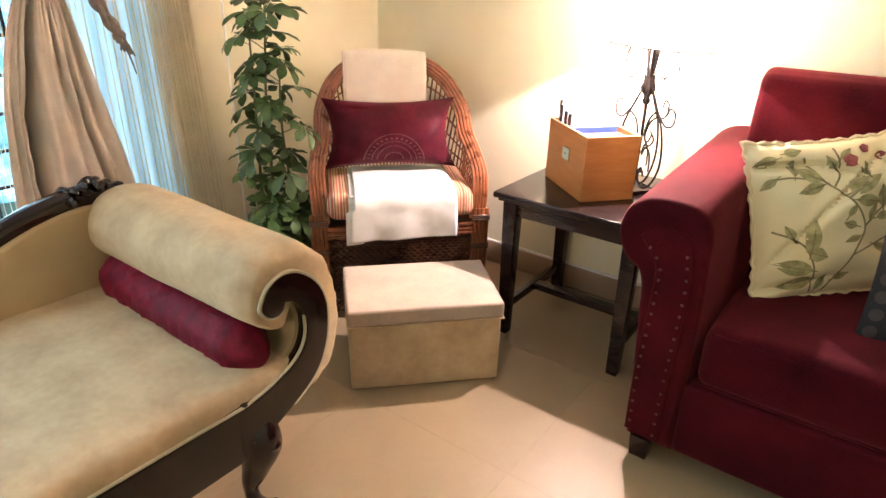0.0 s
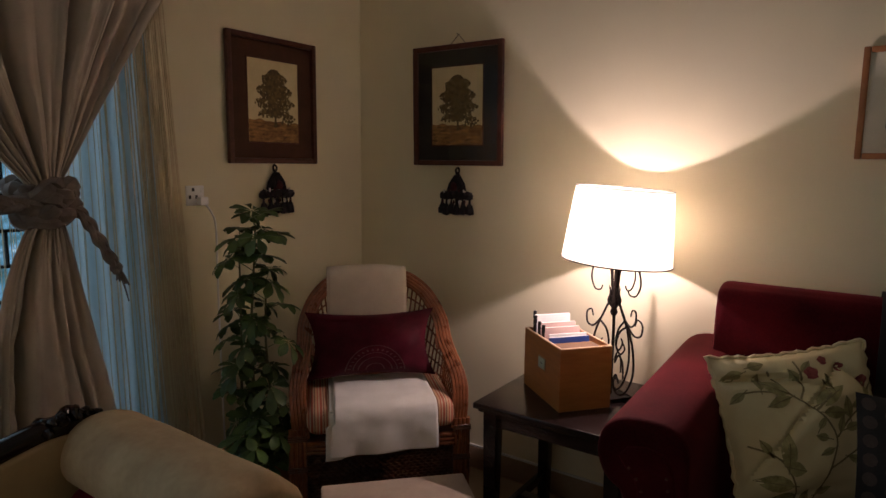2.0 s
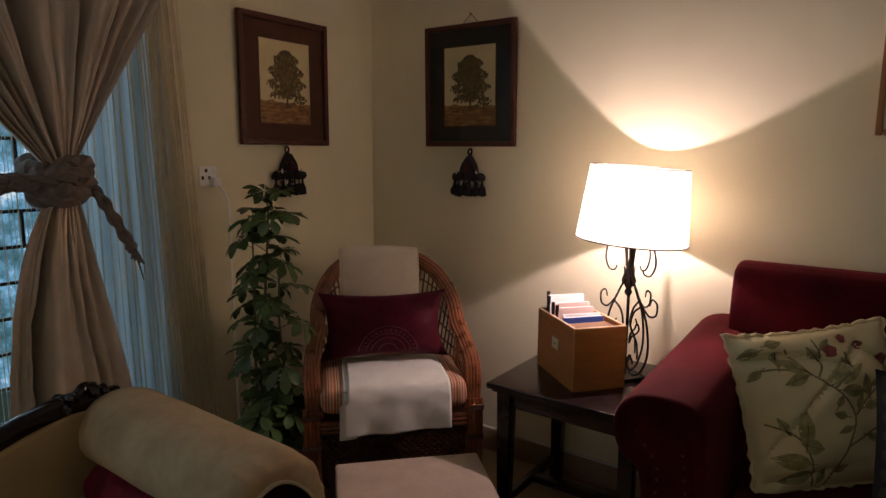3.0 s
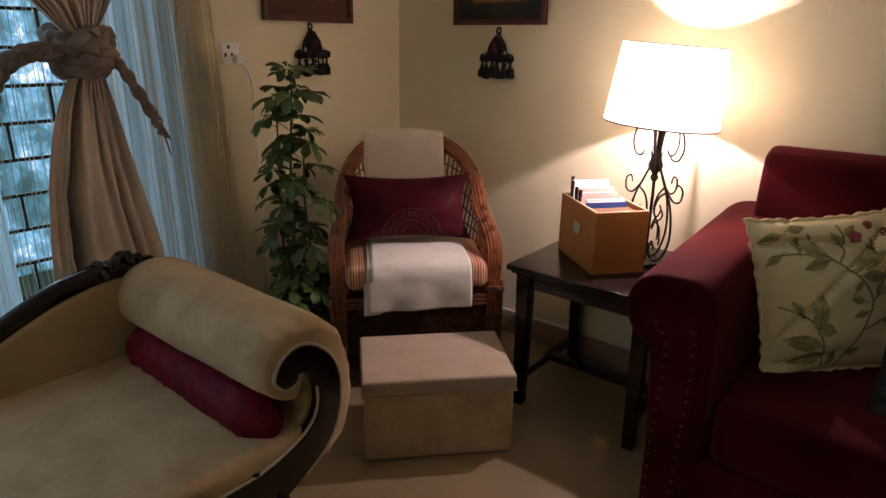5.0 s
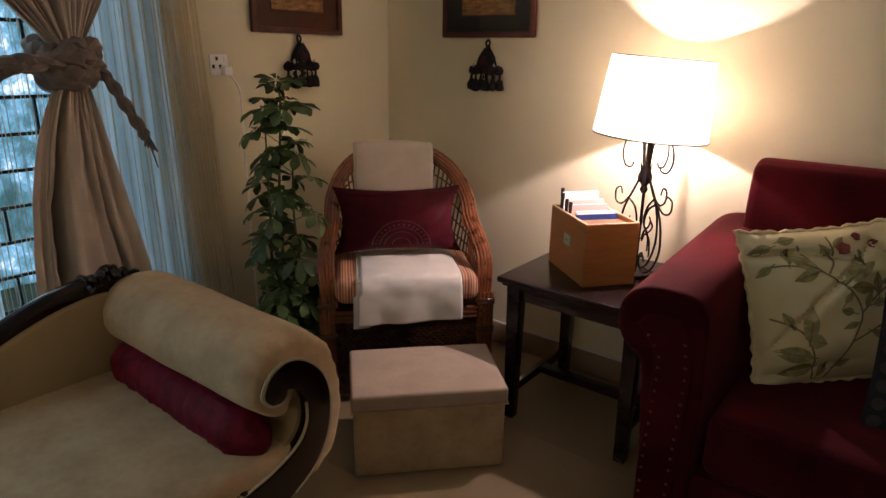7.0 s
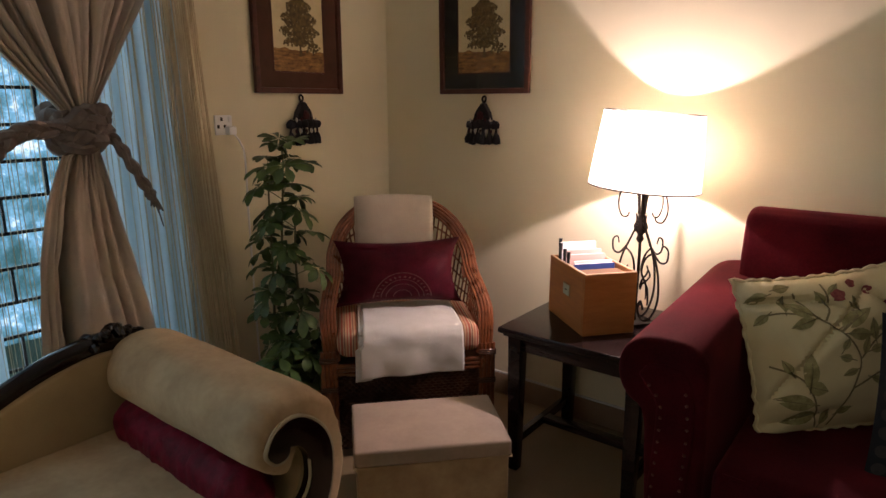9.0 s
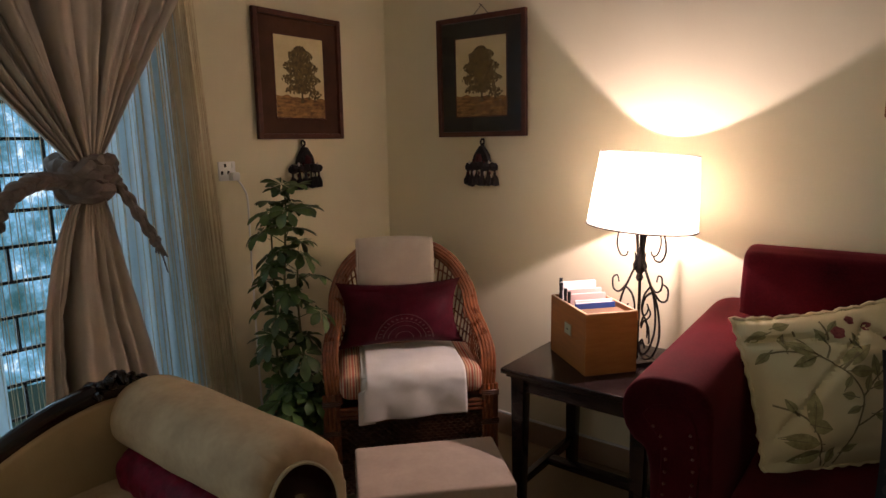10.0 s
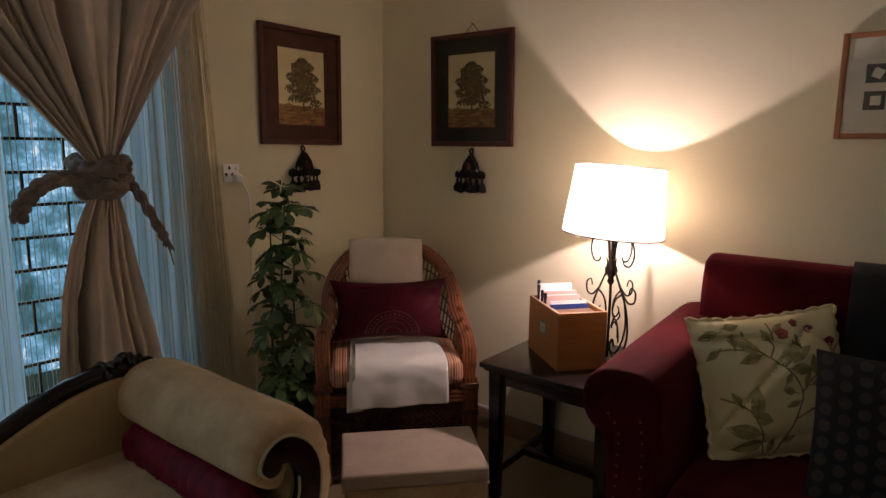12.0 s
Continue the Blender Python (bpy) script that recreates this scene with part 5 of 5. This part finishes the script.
red = thing("bolster_pillow", "crushed maroon velvet bolster with gathered ends", "bolster")
bm = bmesh.new()
rings = []
for i in range(81):
    u = i / 80
    x = 0.43 + 0.725 * u
    e = min(u, 1 - u)
    r = 0.070 * min(1, (e / 0.11) ** 0.62 if e > 0 else 0.0) + 0.004
    ring = []
    for k in range(26):
        a = 2 * math.pi * k / 26
        g = 1 + 0.16 * math.sin(13 * a) * max(0, 1 - e / 0.10) + 0.10 * noise.noise(Vector((x * 22, math.cos(a) * 2.4, math.sin(a) * 2.4))) + 0.07 * noise.noise(Vector((x * 60, math.cos(a) * 5, math.sin(a) * 5)))
        ring.append(bm.verts.new((x, -1.698 - 0.005 * math.sin(3 * u) + r * 0.95 * g * math.cos(a), 0.496 - 0.024 * u + r * 1.05 * g * math.sin(a))))
    rings.append(ring)
for p, q in zip(rings, rings[1:]):
    for k in range(26):
        bm.faces.new((p[k], p[(k + 1) % 26], q[(k + 1) % 26], q[k]))
bm.faces.new(rings[0][::-1])
bm.faces.new(rings[-1])
part("cover", bm, CRUSHED, red)


# ---- on the walls ----
def build_tree_picture(m, mount, label, glazed):
    """A framed tree print; local x runs along the wall, -y out of it, z from its foot."""
    ob = thing("framed_picture", label, "picture", m, group="tree prints")
    w, h, b = 0.495, 0.552, 0.024
    for s in (-1, 1):
        part("frame_side", box((b, 0.022, h), (s * (w / 2 - b / 2), -0.013, h / 2), bevel=0.004), FRAMEWOOD, ob)
        part("frame_rail", box((w - 2 * b - 0.001, 0.022, b), (0, -0.013, h / 2 + s * (h / 2 - b / 2)), bevel=0.004), FRAMEWOOD, ob)
    part("mount", box((w - 2 * b, 0.006, h - 2 * b), (0, -0.006, h / 2), bevel=0), mount, ob)
    pw, ph, z0 = 0.280, 0.356, 0.096
    bv = bmesh.new()
    for s in (-1, 1):
        add_box(bv, (0.005, 0.003, ph + 0.012), (s * (pw / 2 + 0.003), -0.0105, z0 + ph / 2), bevel=0)
        add_box(bv, (pw, 0.003, 0.005), (0, -0.0105, z0 + ph / 2 + s * (ph / 2 + 0.003)), bevel=0)
    part("mount_edge", bv, FRAMEWOOD, ob)
    paper = part("print", box((pw, 0.002, ph), (0, -0.0102, z0 + ph / 2), bevel=0), PAPER, ob, "aged print of a broad tree in a field")
    bm = bmesh.new()
    add_grid(bm, 24, 3, lambda u, v: Vector((-pw / 2 + pw * u, -0.0120, z0 + v * (0.085 + 0.010 * noise.noise(Vector((u * 7, 0, 4))) + 0.012 * (1 - u)))))
    part("printed_field", bm, PRINTFIELD, paper)
    rng = random.Random(11)
    bm = bmesh.new()
    add_prism(bm, [(-0.002, z0 + 0.065), (0.014, z0 + 0.065), (0.009, z0 + 0.13), (0.004, z0 + 0.13)], -0.0128, -0.0122, 1)
    for k in range(1700):
        zz = rng.random() ** 0.85
        half = 0.104 * math.sqrt(max(0.02, 1 - ((zz - 0.40) / 0.62) ** 2)) * (0.88 + 0.16 * math.sin(zz * 23 + 1)) * (1.12 - 0.25 * zz)
        side = rng.uniform(-1, 1)
        x, z = 0.004 + half * side, z0 + 0.108 + 0.205 * zz
        r = rng.uniform(0.0030, 0.0080) * (1.25 - 0.5 * abs(side))
        c = [bm.verts.new((x + r * rng.uniform(0.6, 1.2) * math.cos(a), -0.0124 - 0.0000006 * k, z + r * rng.uniform(0.6, 1.2) * math.sin(a))) for a in (2 * math.pi * j / 6 for j in range(6))]
        bm.faces.new(c[::-1])
    for k in range(9):
        a = radians(18 + 18 * k)
        add_prism(bm, [(0.003, z0 + 0.115), (0.009, z0 + 0.115), (0.006 + 0.085 * math.cos(a), z0 + 0.150 + 0.130 * math.sin(a))], -0.0128, -0.0122, 1)
    for k in range(26):
        x = rng.uniform(0.04, 0.12)
        z = z0 + 0.085 + rng.uniform(0, 0.035)
        c = [bm.verts.new((x + 0.007 * math.cos(a), -0.01235, z + 0.006 * math.sin(a))) for a in (2 * math.pi * j / 6 for j in range(6))]
        bm.faces.new(c[::-1])
    part("printed_tree", bm, PRINTTREE, paper, "dark printed tree", smooth=False)
    if glazed:
        part("glass", box((w - 2 * b, 0.002, h - 2 * b), (0, -0.0165, h / 2), bevel=0), PICTUREGLASS, ob).visible_shadow = False
    return ob


build_tree_picture(pose(0.004, -0.586, 1.475, 0, 0, 90), MATBOARD, "tree print with a wide brown mount in a dark frame", False)
right_picture = build_tree_picture(pose(0.626, -0.010, 1.475, 1.2, 0, 0), MATBLACK, "glazed tree print with a near-black mount in a dark frame", True)
part("hanging_cord", tube([(-0.045, -0.004, 0.55), (0.0, 0.003, 0.595), (0.045, -0.004, 0.55)], 0.0022, 5), ROPE, right_picture, "thin hanging cord")
part("nail", tube([(0, 0.008, 0.596), (0, -0.012, 0.597)], 0.002, 6), IRON, right_picture)


def build_tassel(m, label):
    """A hanging of wool tassels in tiers on a pointed top."""
    ob = thing("tassel_hanging", label, "wall hanging", m, group="tassel hangings")
    rng = random.Random(8)
    bm = bmesh.new()
    add_prism(bm, [(-0.040, -0.085), (0.040, -0.085), (0.030, -0.050), (0.006, -0.012), (-0.006, -0.012), (-0.030, -0.050)], -0.030, -0.004, 1, 0.006, 2)
    for v in bm.verts:
        v.co = wobble(v.co, 60, 0.005)
    part("pointed_top", bm, YARN, ob)
    part("hanging_loop", tube(smooth_path([(0, -0.01, -0.02), (-0.008, -0.012, 0.006), (0, -0.008, 0.018), (0.008, -0.012, 0.006), (0, -0.01, -0.02)], 5), 0.004, 6), YARN, ob)
    tiers = ((-0.048, 0.020, 3, [(0.002, 0), (0.010, -0.006), (0.013, -0.020), (0.012, -0.034), (0.003, -0.038)]),
             (-0.082, 0.056, 6, [(0.002, 0), (0.011, -0.005), (0.016, -0.018), (0.014, -0.032), (0.003, -0.036)]),
             (-0.112, 0.062, 6, [(0.0025, 0), (0.0030, -0.026), (0.008, -0.034), (0.012, -0.052), (0.014, -0.070), (0.004, -0.074)]))
    for tier, (z, half, count, profile) in enumerate(tiers):
        for k in range(count):
            x = -half + 2 * half * k / (count - 1)
            y = -0.020 - 0.014 * math.cos(math.pi * (k / (count - 1) - 0.5)) + rng.uniform(-0.003, 0.003)
            bm = add_lathe(bmesh.new(), [(r * (1.0 + 0.25 * (tier > 0)), h) for r, h in profile], (x, y, z + rng.uniform(-0.004, 0.004)), 9)
            for v in bm.verts:
                v.co = wobble(v.co, 170, 0.006)
            part("tassel", bm, YARNRED if tier == 0 and k == 1 else YARN, ob)
        if tier:
            for k in range(count - 1):
                x = -half + 2 * half * (k + 0.5) / (count - 1)
                bm = add_lathe(bmesh.new(), [(0.001, 0), (0.0042, -0.006), (0.0042, -0.013), (0.001, -0.019)], (x, -0.036, z + (0.008 if tier == 1 else -0.008)), 6)
                part("bead", bm, BEAD if (k + tier) % 2 else YARNRED, ob, "small pale bead" if (k + tier) % 2 else "dark red bead")
    part("backing_cord", tube([(0, -0.006, 0.0), (0, -0.006, -0.19)], 0.004, 6), YARN, ob)
    ob.scale = (1.24, 1.2, 1.08)
    return ob


build_tassel(pose(0.004, -0.592, 1.450, 0, 0, 90), "black wool tassel hanging with pale beads below a picture")
build_tassel(pose(0.629, -0.004, 1.445, 0, 0, 0), "black wool tassel hanging with pale beads below a picture")


def build_photo_frame():
    x0, z0, w, h, b = 2.195, 1.512, 0.56, 0.356, 0.020
    ob = thing("photo_frame", "light cherry frame with small photographs on an ivory mount", "picture", pose(x0 + w / 2, -0.004, z0))
    for s in (-1, 1):
        part("frame_side", box((b, 0.024, h), (s * (w / 2 - b / 2), -0.014, h / 2), bevel=0.004), PALEOAK, ob)
        part("frame_rail", box((w - 2 * b - 0.001, 0.024, b), (0, -0.014, h / 2 + s * (h / 2 - b / 2)), bevel=0.004), PALEOAK, ob)
    part("mount", box((w - 2 * b, 0.016, h - 2 * b), (0, -0.0120, h / 2), bevel=0), MOUNT, ob)
    for k in range(5):
        x = -0.172 + 0.088 * k
        for z in (0.128, 0.218):
            win = part("photo", box((0.062, 0.002, 0.062), (x, -0.0205, z), bevel=0), PHOTO, ob, "small dark photograph")
            part("photo_centre", box((0.030, 0.001, 0.032), (x + 0.003, -0.0217, z), (0, 25 * (k + (z > 0.2)), 0), bevel=0), MOUNT, win)
    part("glass", box((w - 2 * b, 0.002, h - 2 * b), (0, -0.0240, h / 2), bevel=0), PICTUREGLASS, ob).visible_shadow = False


build_photo_frame()

socket = thing("power_socket", "white wall socket with a plug and cable", "socket", pose(0, -0.993, 1.345))
part("plate", box((0.008, 0.080, 0.080), (0.005, 0, 0), bevel=0.003), PLASTIC, socket)
for y, z in ((-0.010, 0.024), (-0.026, -0.006), (0.004, -0.006)):
    part("hole", box((0.004, 0.010, 0.014), (0.0085, y, z), bevel=0), BLACKPLASTIC, socket)
part("switch", box((0.006, 0.014, 0.022), (0.010, 0.028, 0.022), bevel=0.002), PLASTIC, socket)
plug = part("plug", box((0.034, 0.036, 0.034), (0.026, 0.020, -0.022), bevel=0.006), PLASTIC, socket)
part("cable", tube(smooth_path([(0.034, 0.030, -0.038), (0.036, 0.055, -0.075), (0.034, 0.072, -0.14), (0.028, 0.075, -0.40), (0.026, 0.080, -1.0), (0.03, 0.09, -1.33)], 6), 0.0042, 6), PLASTIC, plug)

# ---- floor tiles ----
T = 0.60
bm = box((T - 0.0008, T - 0.0008, 0.012), (0, 0, 0), bevel=0.0003, seg=1)
tile_mesh = bpy.data.meshes.new("tile")
bm.to_mesh(tile_mesh)
bm.free()
tile_mesh.materials.append(TILE)
for i in range(8):
    for j in range(8):
        x, y = -0.21 + T * i + T / 2, -0.016 - 0.2 - T * j + 0.2 - T / 2
        tile = new("tile", tile_mesh)
        tile.parent = floor
        tile.location = (x, y, -0.006)
